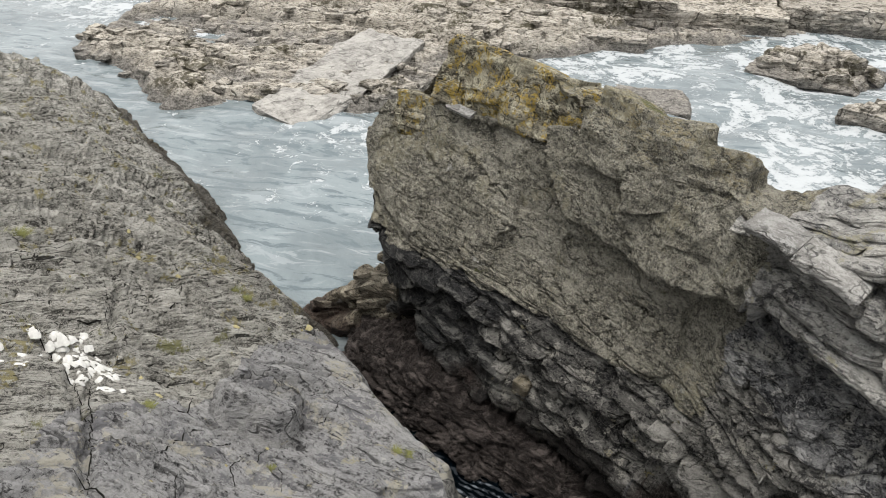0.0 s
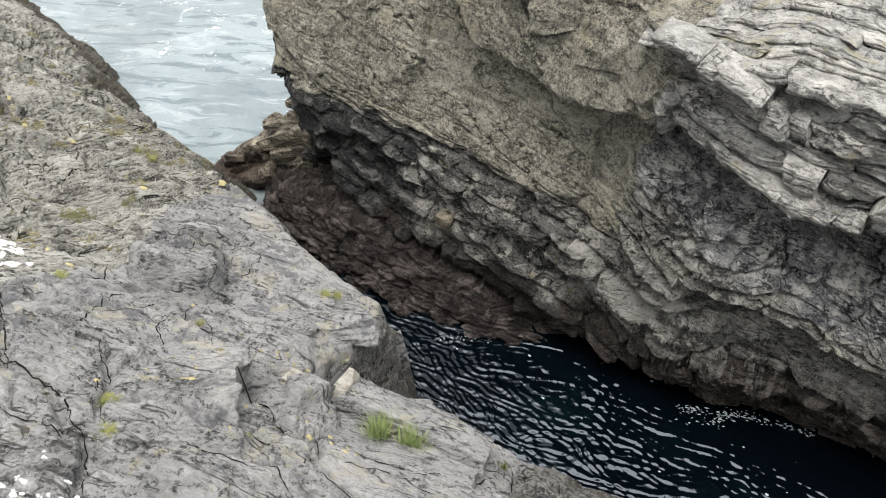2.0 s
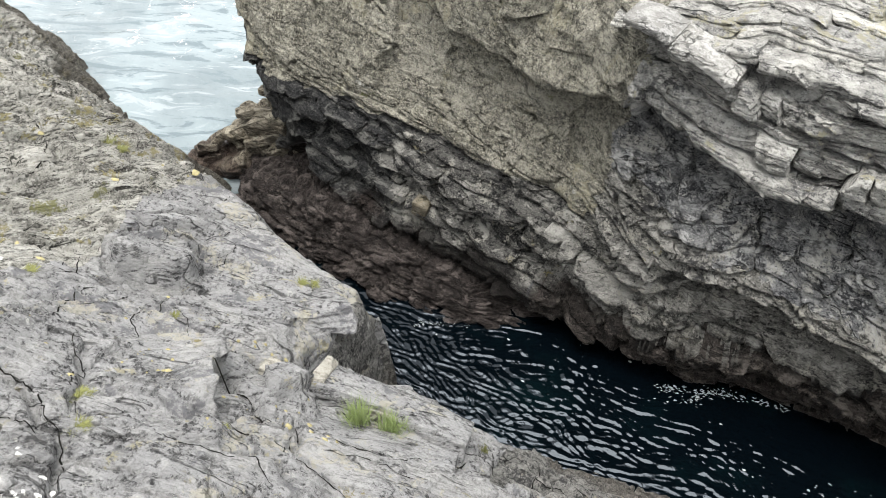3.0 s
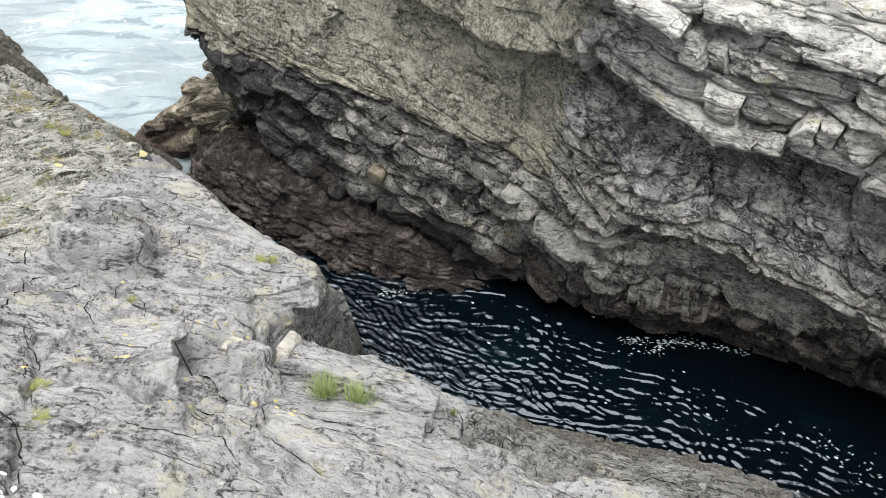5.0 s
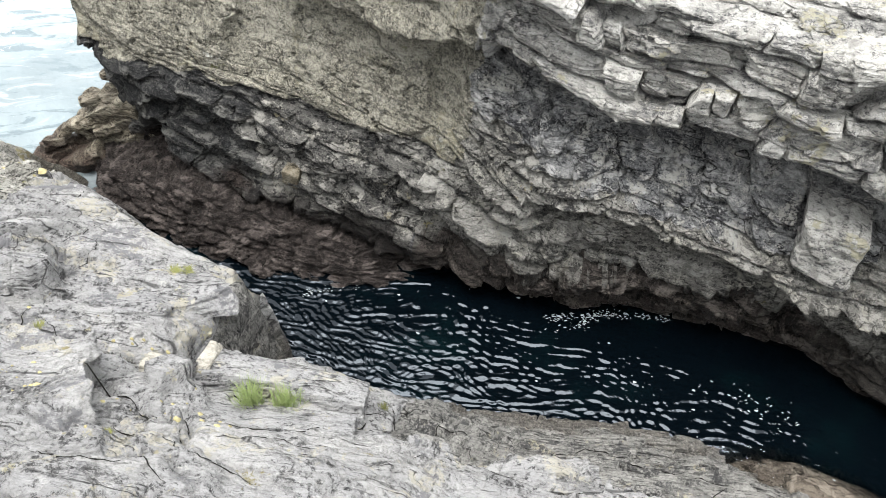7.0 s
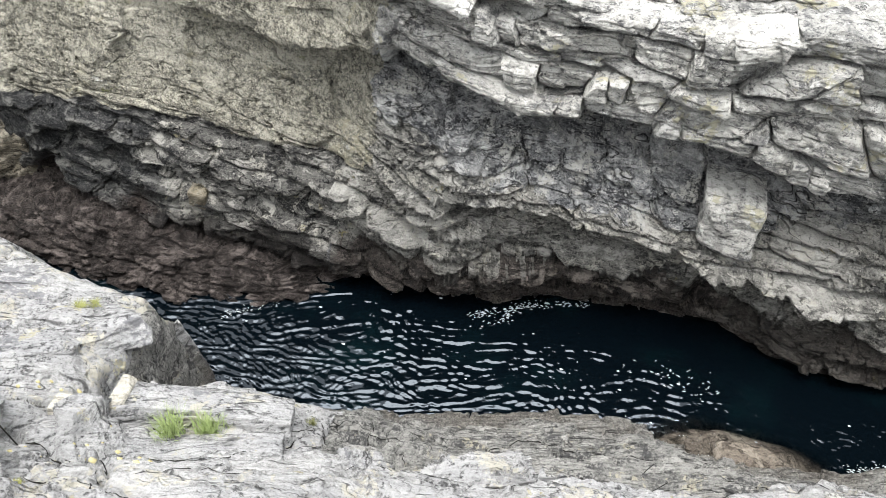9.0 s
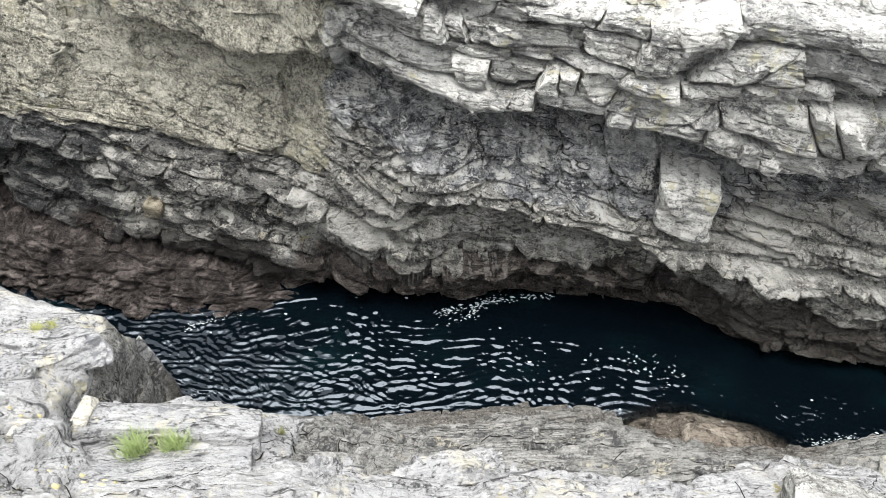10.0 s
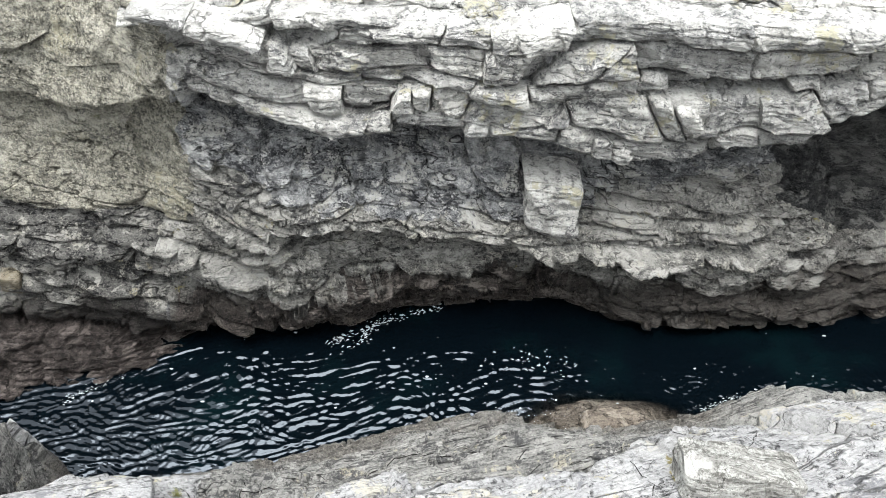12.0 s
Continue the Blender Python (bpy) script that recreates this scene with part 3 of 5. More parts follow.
# ---------- far side: the jointed cliff ----------
FAR = [
    (-5.35, [(4.8, -0.7), (4.8, 0.0), (4.8, 0.5), (4.8, 0.9), (4.8, 1.2), (4.8, 1.5), (4.8, 1.8), (4.85, 1.9), (4.9, 1.8), (4.9, -0.7)]),
    (-5.05, [(4.4, -0.7), (4.3, 0.0), (4.26, 0.5), (4.36, 0.9), (4.35, 1.15), (4.38, 1.4), (4.5, 1.75), (4.75, 2.1), (5.1, 2.0), (5.3, -0.7)]),
    (-4.6, [(4.15, -0.7), (4.05, 0.0), (3.98, 0.45), (4.14, 0.85), (4.22, 1.25), (4.25, 1.5), (4.5, 2.0), (4.92, 2.62), (5.2, 2.5), (5.6, -0.7)]),
    (-4.3, [(4.1, -0.7), (4.02, 0.0), (3.95, 0.45), (4.14, 0.85), (4.22, 1.28), (4.32, 1.5), (4.65, 2.2), (5.02, 3.12), (5.25, 3.0), (5.8, -0.7)]),
    (-3.4, [(4.1, -0.7), (4.04, 0.0), (3.96, 0.45), (4.14, 0.85), (4.25, 1.22), (4.42, 1.5), (4.7, 2.2), (5.02, 3.08), (5.3, 2.95), (5.9, -0.7)]),
    (-2.6, [(4.15, -0.7), (4.1, 0.0), (4.02, 0.45), (4.16, 0.85), (4.28, 1.2), (4.5, 1.6), (4.60, 2.05), (4.97, 2.95), (5.3, 2.85), (6.0, -0.7)]),
    (-1.95, [(4.1, -0.7), (4.02, 0.0), (4.0, 0.5), (4.12, 1.0), (4.32, 1.3), (4.58, 1.92), (4.46, 2.10), (4.74, 2.9), (5.3, 2.95), (6.1, -0.7)]),
    (-1.55, [(4.1, -0.7), (4.02, 0.0), (4.03, 0.55), (4.08, 1.15), (4.22, 1.5), (4.60, 2.12), (4.42, 2.23), (4.44, 2.80), (5.3, 3.0), (6.1, -0.7)]),
    (-0.8, [(4.2, -0.7), (4.12, 0.0), (4.08, 0.5), (4.06, 1.18), (4.26, 1.5), (4.60, 1.98), (4.42, 2.07), (4.44, 2.62), (5.3, 2.95), (6.1, -0.7)]),
    (0.0, [(4.4, -0.7), (4.33, 0.0), (4.32, 0.62), (4.08, 1.16), (4.28, 1.4), (4.60, 1.9), (4.4, 1.98), (4.44, 2.62), (5.3, 2.9), (6.1, -0.7)]),
    (0.9, [(4.5, -0.7), (4.44, 0.0), (4.36, 0.48), (4.06, 0.95), (4.24, 1.2), (4.58, 1.78), (4.4, 1.85), (4.46, 2.70), (5.3, 2.9), (6.1, -0.7)]),
    (1.35, [(4.5, -0.7), (4.44, 0.0), (4.3, 0.35), (4.08, 0.78), (4.34, 1.1), (4.74, 1.66), (4.4, 1.75), (4.47, 2.74), (5.3, 2.9), (6.1, -0.7)]),
    (1.75, [(4.3, -0.7), (4.22, 0.0), (4.14, 0.35), (4.08, 0.72), (4.32, 1.16), (4.95, 1.62), (4.4, 1.70), (4.47, 2.76), (5.3, 2.9), (6.1, -0.7)]),
    (2.4, [(4.2, -0.7), (4.14, 0.0), (4.10, 0.32), (4.10, 0.72), (4.4, 1.24), (5.25, 1.70), (4.43, 1.86), (4.50, 2.72), (5.3, 2.85), (6.1, -0.7)]),
    (3.1, [(4.18, -0.7), (4.1, 0.0), (4.10, 0.3), (4.2, 0.64), (4.7, 0.95), (6.3, 1.85), (4.48, 2.20), (4.52, 2.70), (5.3, 2.85), (6.1, -0.7)]),
    (3.5, [(4.2, -0.7), (4.12, 0.0), (4.2, 0.3), (4.5, 0.6), (5.3, 0.95), (7.2, 1.9), (4.5, 2.30), (4.52, 2.70), (5.3, 2.8), (6.1, -0.7)]),
    (4.3, [(4.35, -0.7), (4.3, 0.0), (4.4, 0.4), (4.75, 0.7), (5.5, 1.0), (7.2, 1.95), (4.5, 2.22), (4.55, 2.70), (5.3, 2.8), (6.1, -0.7)]),
    (6.5, [(4.2, -0.7), (4.1, 0.0), (4.1, 0.4), (4.2, 0.8), (4.5, 1.2), (4.7, 1.7), (4.4, 2.0), (4.5, 2.6), (5.3, 2.75), (6.1, -0.7)]),
]
# bed edges on the face: (line of x and height, how far the bed above stands out, how far up that fades, depth and height of the slot below)
SHELVES = [
    ([(-1.06, 1.16), (-0.8, 1.22), (-0.5, 1.24), (-0.1, 1.19), (0.3, 1.12), (0.72, 1.02), (1.15, 0.91), (1.6, 0.80), (2.1, 0.74)], 0.15, 0.16, 0.20, 0.22),
    ([(-1.74, 1.30), (-1.45, 1.08), (-1.14, 0.92), (-0.86, 0.84)], 0.06, 0.09, 0.05, 0.03),
    ([(-1.72, 1.42), (-1.42, 1.21), (-1.12, 1.06), (-0.88, 1.00)], 0.06, 0.09, 0.05, 0.03),
    ([(-1.78, 1.12), (-1.70, 0.95), (-1.41, 0.81), (-1.0, 0.66), (-0.58, 0.53), (-0.1, 0.56)], 0.08, 0.12, 0.07, 0.05),
    ([(-1.68, 1.52), (-1.32, 1.38), (-1.04, 1.31), (-0.69, 1.29), (-0.11, 1.27), (0.75, 1.09)], 0.05, 0.08, 0.06, 0.035),
    ([(-1.62, 1.66), (-1.37, 1.60), (-1.18, 1.50), (-0.95, 1.42), (-0.6, 1.39)], 0.08, 0.10, 0.06, 0.04),
    ([(-0.6, 1.52), (-0.2, 1.47), (0.3, 1.42), (0.75, 1.36)], 0.05, 0.10, 0.06, 0.03),
    ([(-5.0, 0.98), (-4.5, 0.98), (-3.79, 0.92), (-3.0, 0.93), (-2.5, 0.86), (-2.0, 0.84)], 0.07, 0.12, 0.10, 0.07),
    ([(-4.9, 0.76), (-4.2, 0.74), (-3.5, 0.68), (-2.9, 0.70), (-2.3, 0.60), (-1.8, 0.60)], 0.06, 0.10, 0.06, 0.05),
    ([(-4.4, 0.50), (-3.9, 0.44), (-3.5, 0.42), (-3.1, 0.45), (-2.8, 0.38), (-2.4, 0.30), (-1.8, 0.26), (-1.1, 0.20), (-0.4, 0.22)], 0.10, 0.14, 0.20, 0.16),
    ([(-1.75, 0.60), (-1.2, 0.44), (-0.5, 0.40), (0.2, 0.46), (0.8, 0.48), (1.3, 0.36), (1.7, 0.24)], 0.09, 0.14, 0.10, 0.10),
    ([(-0.6, 0.78), (0.0, 0.72), (0.6, 0.70), (1.1, 0.60), (1.5, 0.48)], 0.05, 0.10, 0.06, 0.04),
    ([(-2.4, 1.02), (-2.0, 0.98), (-1.76, 0.94)], 0.05, 0.10, 0.05, 0.04),
]
for z, out in ((0.16, 0.06), (0.31, 0.08), (0.47, 0.06), (0.62, 0.09), (0.79, 0.07), (0.94, 0.08), (1.1, 0.07)):
    SHELVES.append(([(1.35, z - 0.02), (1.8, z + 0.02), (2.2, z + 0.03), (2.7, z - 0.05), (3.3, z - 0.10), (4.2, z - 0.02)], out, 0.08, out, 0.035))

xs = np.r_[np.linspace(-5.35, 3.5, 1000), np.linspace(3.52, 6.5, 60)]
base = loft(FAR, xs, np.r_[np.linspace(0, 0.06, 6), np.linspace(0.065, 0.54, 470), np.linspace(0.55, 1, 14)], shear=([-5.4, -4.9, -4.3, -3.6], [-0.75, -0.7, -0.25, 0.0]))
X, Y, Z = base[..., 0], base[..., 1], base[..., 2]
warp = fbm(X * 0.8, Z * 0.9, Y * 0.8, 3, 3)
lump = fbm(X * 2.2, Y * 2.2, Z * 3.0, 61, 4)
grit = fbm(X * 16, Y * 16, Z * 26, 71, 3)
under = np.interp(X, [-1.67, -0.92, -0.4, 0.0, 0.6, 1.0, 1.5, 1.92, 2.15, 2.66, 3.05, 3.6], [2.24, 2.06, 1.95, 2.02, 1.90, 1.85, 1.70, 1.75, 1.88, 1.86, 2.25, 2.3])
# height across the beds: they dip gently inland, bend over the hood and sag in the far bulge
S = Z + 0.15 * np.clip(X, -9, -1.7) + np.interp(X, [-9, -1.7, -1.0, -0.4, 0.3, 1.5, 2.1, 3.3, 7], [0, 0, 0.30, 0.20, 0.26, 0.52, 0.50, 0.62, 0.6]) + 0.07 * warp
slab = smooth(-0.05, 0.05, S + 0.06 * lump - np.interp(X, [-5, -4.2, -3, -2], [0.58, 0.64, 0.76, 0.86])) * smooth(-1.52, -1.72, X + 0.10 * lump - 0.15 * (Z - 1.5))           # the big smooth face
rugged = 1 - slab
hl, gl = beds(S, X, 0.125, 2.6, 890, 1.0, 0.13)
ha, ga, pa = stones(S, X, 0.13, 0.75, 900, 0.4, 0.7)
hb, gb, pb = stones(S + 0.015 * lump, X, 0.05, 0.26, 920, 0.5, 0.7)
hr, gr, pr = stones(S + 0.25 * X, X + 0.3 * Z, 0.21, 0.30, 930, 0.7, 0.9)
recess = smooth(-0.08, 0.0, Z - np.interp(X, [-1.7, -1.0, -0.5, 0.3, 1.15, 1.4], [1.66, 1.46, 1.36, 1.30, 1.14, 1.5])) * smooth(-1.75, -1.6, X) * smooth(1.45, 1.2, X) * smooth(0.06, -0.02, Z - under)
lam = vnoise(X * 1.6, Y * 1.6, S * 46, 940) + 0.6 * vnoise(X * 3.1, Y * 3, S * 95, 941)
deep = smooth(4.5, 4.75, Y) * smooth(-1.7, -1.5, X)
D = recess * (0.085 * hr - 0.07 * np.exp(-(gr / 0.010) ** 2) + 0.015 * hb) + rugged * (1 - 0.5 * deep) * (1 - 0.75 * recess) * (0.20 * (hl - 0.4) - 0.14 * gl + 0.05 * ha - 0.11 * np.exp(-(ga / 0.011) ** 2) * (pa > 0.3) + 0.022 * hb - 0.04 * np.exp(-(gb / 0.005) ** 2) * (pb > 0.5))
D += rugged * (0.022 * lump + 0.008 * lam) + 0.005 * grit
wX, wZ = X + 0.030 * fbm(X * 5, Z * 5, Y, 951, 3), Z + 0.024 * fbm(X * 4, Z * 4, Y, 955, 4)
for line, out, up, slot, down in SHELVES:
    d, fade = way_to(wX, wZ, line)
    above = smooth(-0.006, 0.006, d)
    D += (1 - 0.75 * slab) * fade * (1.25 * above * out * np.exp(-np.maximum(d, 0) / up) - (1 - above) * slot * np.exp(-(np.minimum(d, 0) / down) ** 2))
D += slab * 0.55 * facets(X + 0.35 * Z, Z, 0.5, 505, 0.22, 0.03) + 0.35 * slab * facets(X, Z, 0.2, 515, 0.30, 0.02) + slab * (0.02 * lump + 0.006 * lam)
D += slab * 0.02 * (beds(S, X, 0.3, 0.9, 31, 1.0)[0] - 0.5)
# the foot of the smooth face breaks off in thin flakes
flake = slab * smooth(0.30, 0.0, S - np.interp(X, [-5, -4.2, -3, -2], [0.58, 0.64, 0.76, 0.86]))
D += flake * (0.035 * ha - 0.03 * np.exp(-(ga / 0.010) ** 2))
crease = Z - np.interp(X, [-3.9, -3.51, -3.16, -2.63, -2.11, -1.68], [3.1, 2.53, 2.15, 2.06, 2.02, 2.16]) + 0.03 * lump
overhang = np.maximum(slab, smooth(-2.2, -2.0, X) * smooth(-1.3, -1.5, X) * smooth(1.9, 2.0, Z)) * 0.17 * smooth(-0.006, 0.006, crease) * smooth(-3.75, -3.5, X)
high_edge = Z - np.interp(X, [-5.5, -4.73, -4.38, -3.7, -3.3, -2.6], [2.4, 2.61, 2.59, 2.66, 2.8, 2.9]) + 0.05 * lump
D -= slab * 0.12 * smooth(-0.015, 0.015, high_edge) * smooth(-3.2, -3.5, X)
r = random.Random(64)
FACE_JOINTS = [((-4.9, 2.2), (-3.9, 1.2)), ((-4.2, 3.1), (-4.0, 2.6)), ((-3.7, 3.0), (-3.55, 2.5)), ((-3.1, 2.9), (-2.5, 2.1)), ((-2.9, 1.75), (-2.2, 1.62)), ((-3.9, 1.9), (-2.8, 1.35)), ((-2.35, 2.95), (-1.95, 2.3))]
for _ in range(12):
    x, z, d, a = r.uniform(-4.9, -2.2), r.uniform(1.4, 2.9), r.uniform(0.25, 0.7), -radians(r.choice((10, 18, 30, 42, 110)) + r.uniform(-10, 10))
    FACE_JOINTS.append(((x, z), (x + d * math.cos(a), z + d * math.sin(a))))
for (ax, az), (bx, bz) in FACE_JOINTS:
    t = np.clip(((X - ax) * (bx - ax) + (Z - az) * (bz - az)) / ((bx - ax) ** 2 + (bz - az) ** 2), 0, 1)
    off = np.hypot(X - ax - t * (bx - ax) + 0.05 * lump, Z - az - t * (bz - az) + 0.04 * grit)
    D -= slab * 0.07 * np.exp(-(off / 0.013) ** 2) * np.minimum(1, 6 * np.minimum(t, 1 - t) + 0.2)
N = normals(base)
if N[:, 100, 1].mean() > 0:
    N = -N
# stones stand out and hang a little, so that each one shades the joint under it
N = N + (rugged * smooth(0.05, 0.45, Z))[..., None] * np.array([0, 0, -0.55])
pts = base + N * D[..., None]
pts[..., 1] -= overhang
rim_up = slab * smooth(2.2, 2.9, Z)
pts[..., 2] += rim_up * (0.10 * vnoise(X * 3.1, Y * 2, Z * 0, 81) + 0.10 * (rnd(np.floor(X * 3.3 + 0.4 * Y), X * 0) - 0.5) + 0.04 * lump)
# materials by zone of the face
ragged = 0.10 * lump + 0.05 * grit
hood_line = np.interp(X, [-1.8, -1.0, -0.5, 0.3, 1.15, 1.6, 2.4, 3.3], [1.62, 1.46, 1.32, 1.26, 1.10, 1.3, 1.3, 1.0])
face_mat = np.where((Z + ragged < hood_line) & (X > -1.9), 5, 0)
# darkest brown along the foot, reaching highest in the hollow below the hood
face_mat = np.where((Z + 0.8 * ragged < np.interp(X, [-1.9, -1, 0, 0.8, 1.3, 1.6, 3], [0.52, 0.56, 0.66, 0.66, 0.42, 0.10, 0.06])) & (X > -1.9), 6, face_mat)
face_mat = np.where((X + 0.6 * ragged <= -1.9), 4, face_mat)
# black seaward beds; at right the same black is painted cave shade
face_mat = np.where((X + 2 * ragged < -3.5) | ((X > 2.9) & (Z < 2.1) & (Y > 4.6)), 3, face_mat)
face_mat = np.where(slab > 0.5, 2, np.where((Z > under) & (X > -1.8), 1, face_mat))
cliff = new("cliff")
tagged(cliff, "dark bedded sea cliff with pale jointed ledges over the gully", "cliff")
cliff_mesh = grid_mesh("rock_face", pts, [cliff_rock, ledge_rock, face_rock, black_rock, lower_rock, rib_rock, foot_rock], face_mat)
part("rock_face", cliff_mesh, cliff, "dark grey bedded rock face with lichen")

# tidal beds at its foot
RED = [
    (-5.6, [(4.2, -0.7), (4.1, 0.0), (4.2, 0.1), (4.4, 0.2), (4.6, 0.2)]),
    (-5.0, [(3.7, -0.7), (3.55, 0.0), (3.66, 0.16), (3.85, 0.30), (4.4, 0.34)]),
    (-4.0, [(3.5, -0.7), (3.40, 0.0), (3.55, 0.2), (3.78, 0.37), (4.3, 0.42)]),
    (-3.2, [(3.5, -0.7), (3.42, 0.0), (3.60, 0.17), (3.82, 0.32), (4.3, 0.36)]),
    (-2.5, [(3.65, -0.7), (3.54, 0.0), (3.68, 0.1), (3.9, 0.2), (4.3, 0.25)]),
    (-1.9, [(4.0, -0.7), (3.86, 0.0), (3.92, 0.05), (4.06, 0.1), (4.3, 0.12)]),
    (-1.5, [(4.2, -0.7), (4.1, -0.1), (4.12, -0.05), (4.2, 0.0), (4.3, 0.02)]),
]
rx = np.linspace(-5.6, -1.5, 420)
base = loft(RED, rx, 150)
X, Y, Z = base[..., 0], base[..., 1], base[..., 2]
S = Z + 0.06 * X + 0.35 * (Y - 3.5) * 0.3 + 0.04 * fbm(X, Y, Z, 8, 3)
ha, ga, pa = stones(S, X, 0.055, 0.22, 960, 0.6, 0.7)
hb, gb, pb = stones(S, X, 0.024, 0.10, 970, 0.6, 0.7)
D = 0.050 * ha - 0.04 * np.exp(-(ga / 0.008) ** 2) + 0.018 * hb - 0.012 * np.exp(-(gb / 0.004) ** 2) + 0.03 * fbm(X * 3, Y * 3, Z * 6, 52, 4)
N = normals(base)
N = -N if N[:, 40, 1].mean() > 0 else N
N = N + np.array([0, 0, -0.2])
part("tidal_bed", grid_mesh("tidal_bed", base + N * D[..., None], [red_rock]), cliff, "wet red-brown thin bedding at the waterline")


# ---------- lumps of rock ----------
def rock_lump(name, size, mat, seed, cuts=40, thick=0.12, rough=0.16, flat=2.6):
    """A blocky, bedded boulder of half sizes `size`, centred on its origin."""
    u, v = np.meshgrid(np.linspace(0, 2 * math.pi, cuts * 2 + 1), np.linspace(0.0, math.pi, cuts), indexing="ij")
    d = np.stack([np.cos(u) * np.sin(v), np.sin(u) * np.sin(v), np.cos(v)], -1)
    d[-1] = d[0]
    r = (np.abs(d) ** flat).sum(-1) ** (-1 / flat)
    p = d * r[..., None]
    q = p * np.array(size)
    h, g = beds(q[..., 2] + 0.12 * q[..., 0], q[..., 0] + q[..., 1], thick, thick * 3, seed, 1.0)
    k = 1 + rough * (h - 0.5) - rough * 0.35 * g + rough * 0.7 * fbm(p[..., 0] * 1.6 + seed, p[..., 1] * 1.6, p[..., 2] * 1.6, seed, 4)
    k[:, 0], k[:, -1] = k[:, 0].mean(), k[:, -1].mean()
    k[-1] = k[0]
    return grid_mesh(name, q * k[..., None], [mat])


def rock_block(name, size, mat, seed, n=11, lamina=0.06, worn=0.12, cut=0.5):
    """An angular, chipped block of half sizes `size`: a box cut by slanting planes, with fine beds across z."""
    r = random.Random(seed)
    t = np.linspace(-1, 1, n)
    u, v = np.meshgrid(t, t, indexing="ij")
    one = np.ones_like(u)
    faces = [(one, u, v), (-one, v, u), (v, one, u), (u, -one, v), (u, v, one), (v, u, -one)]
    p = np.stack([np.stack(f, -1) for f in faces])
    core = np.clip(p, -1 + worn, 1 - worn)
    out = p - core
    p = core + worn * out / np.maximum(np.linalg.norm(out, axis=-1, keepdims=True), 1e-6)
    for _ in range(11):
        a = np.array([r.choice((-1, 0, 0, 1)) + r.uniform(-0.3, 0.3) for _ in range(3)])
        a /= max(np.linalg.norm(a), 0.2)
        reach = np.abs(a).sum()
        d = reach * (1 - cut * r.uniform(0.05, 0.42))
        over = np.maximum(p @ a - d, 0)
        p = p - over[..., None] * a
    q = p * np.array(size)
    s = min(size)
    k = q + seed * 1.7
    wob = fbm(k[..., 0] * 3.5, k[..., 1] * 3.5, k[..., 2] * 5, seed, 4)
    lam = vnoise(k[..., 0] * 2, k[..., 1] * 2, k[..., 2] / lamina * 2, seed + 5)
    direct = p / np.maximum(np.linalg.norm(p, axis=-1, keepdims=True), 1e-6)
    q = q + direct * np.array([1, 1, 0.5]) * (0.26 * s * wob + 0.13 * s * lam)[..., None]
    g = np.arange(n * n).reshape(n, n)
    quad = np.stack([g[:-1, :-1], g[1:, :-1], g[1:, 1:], g[:-1, 1:]], -1).reshape(-1, 4)
    quads = np.concatenate([quad + i * n * n for i in range(6)])
    key = np.round(np.stack([np.stack(f, -1) for f in faces]).reshape(-1, 3) * (n - 1)).astype(int)
    _, first, back = np.unique(key, axis=0, return_index=True, return_inverse=True)
    quads = back.reshape(-1)[quads]
    me = bpy.data.meshes.new(name)
    me.vertices.add(len(first))
    me.vertices.foreach_set("co", q.reshape(-1, 3)[first].reshape(-1))
    me.loops.add(quads.size)
    me.loops.foreach_set("vertex_index", quads.reshape(-1))
    me.polygons.add(len(quads))
    me.polygons.foreach_set("loop_start", np.arange(0, quads.size, 4))
    me.polygons.foreach_set("use_smooth", np.zeros(len(quads), bool))
    me.materials.append(mat)
    me.update(calc_edges=True)
    return me


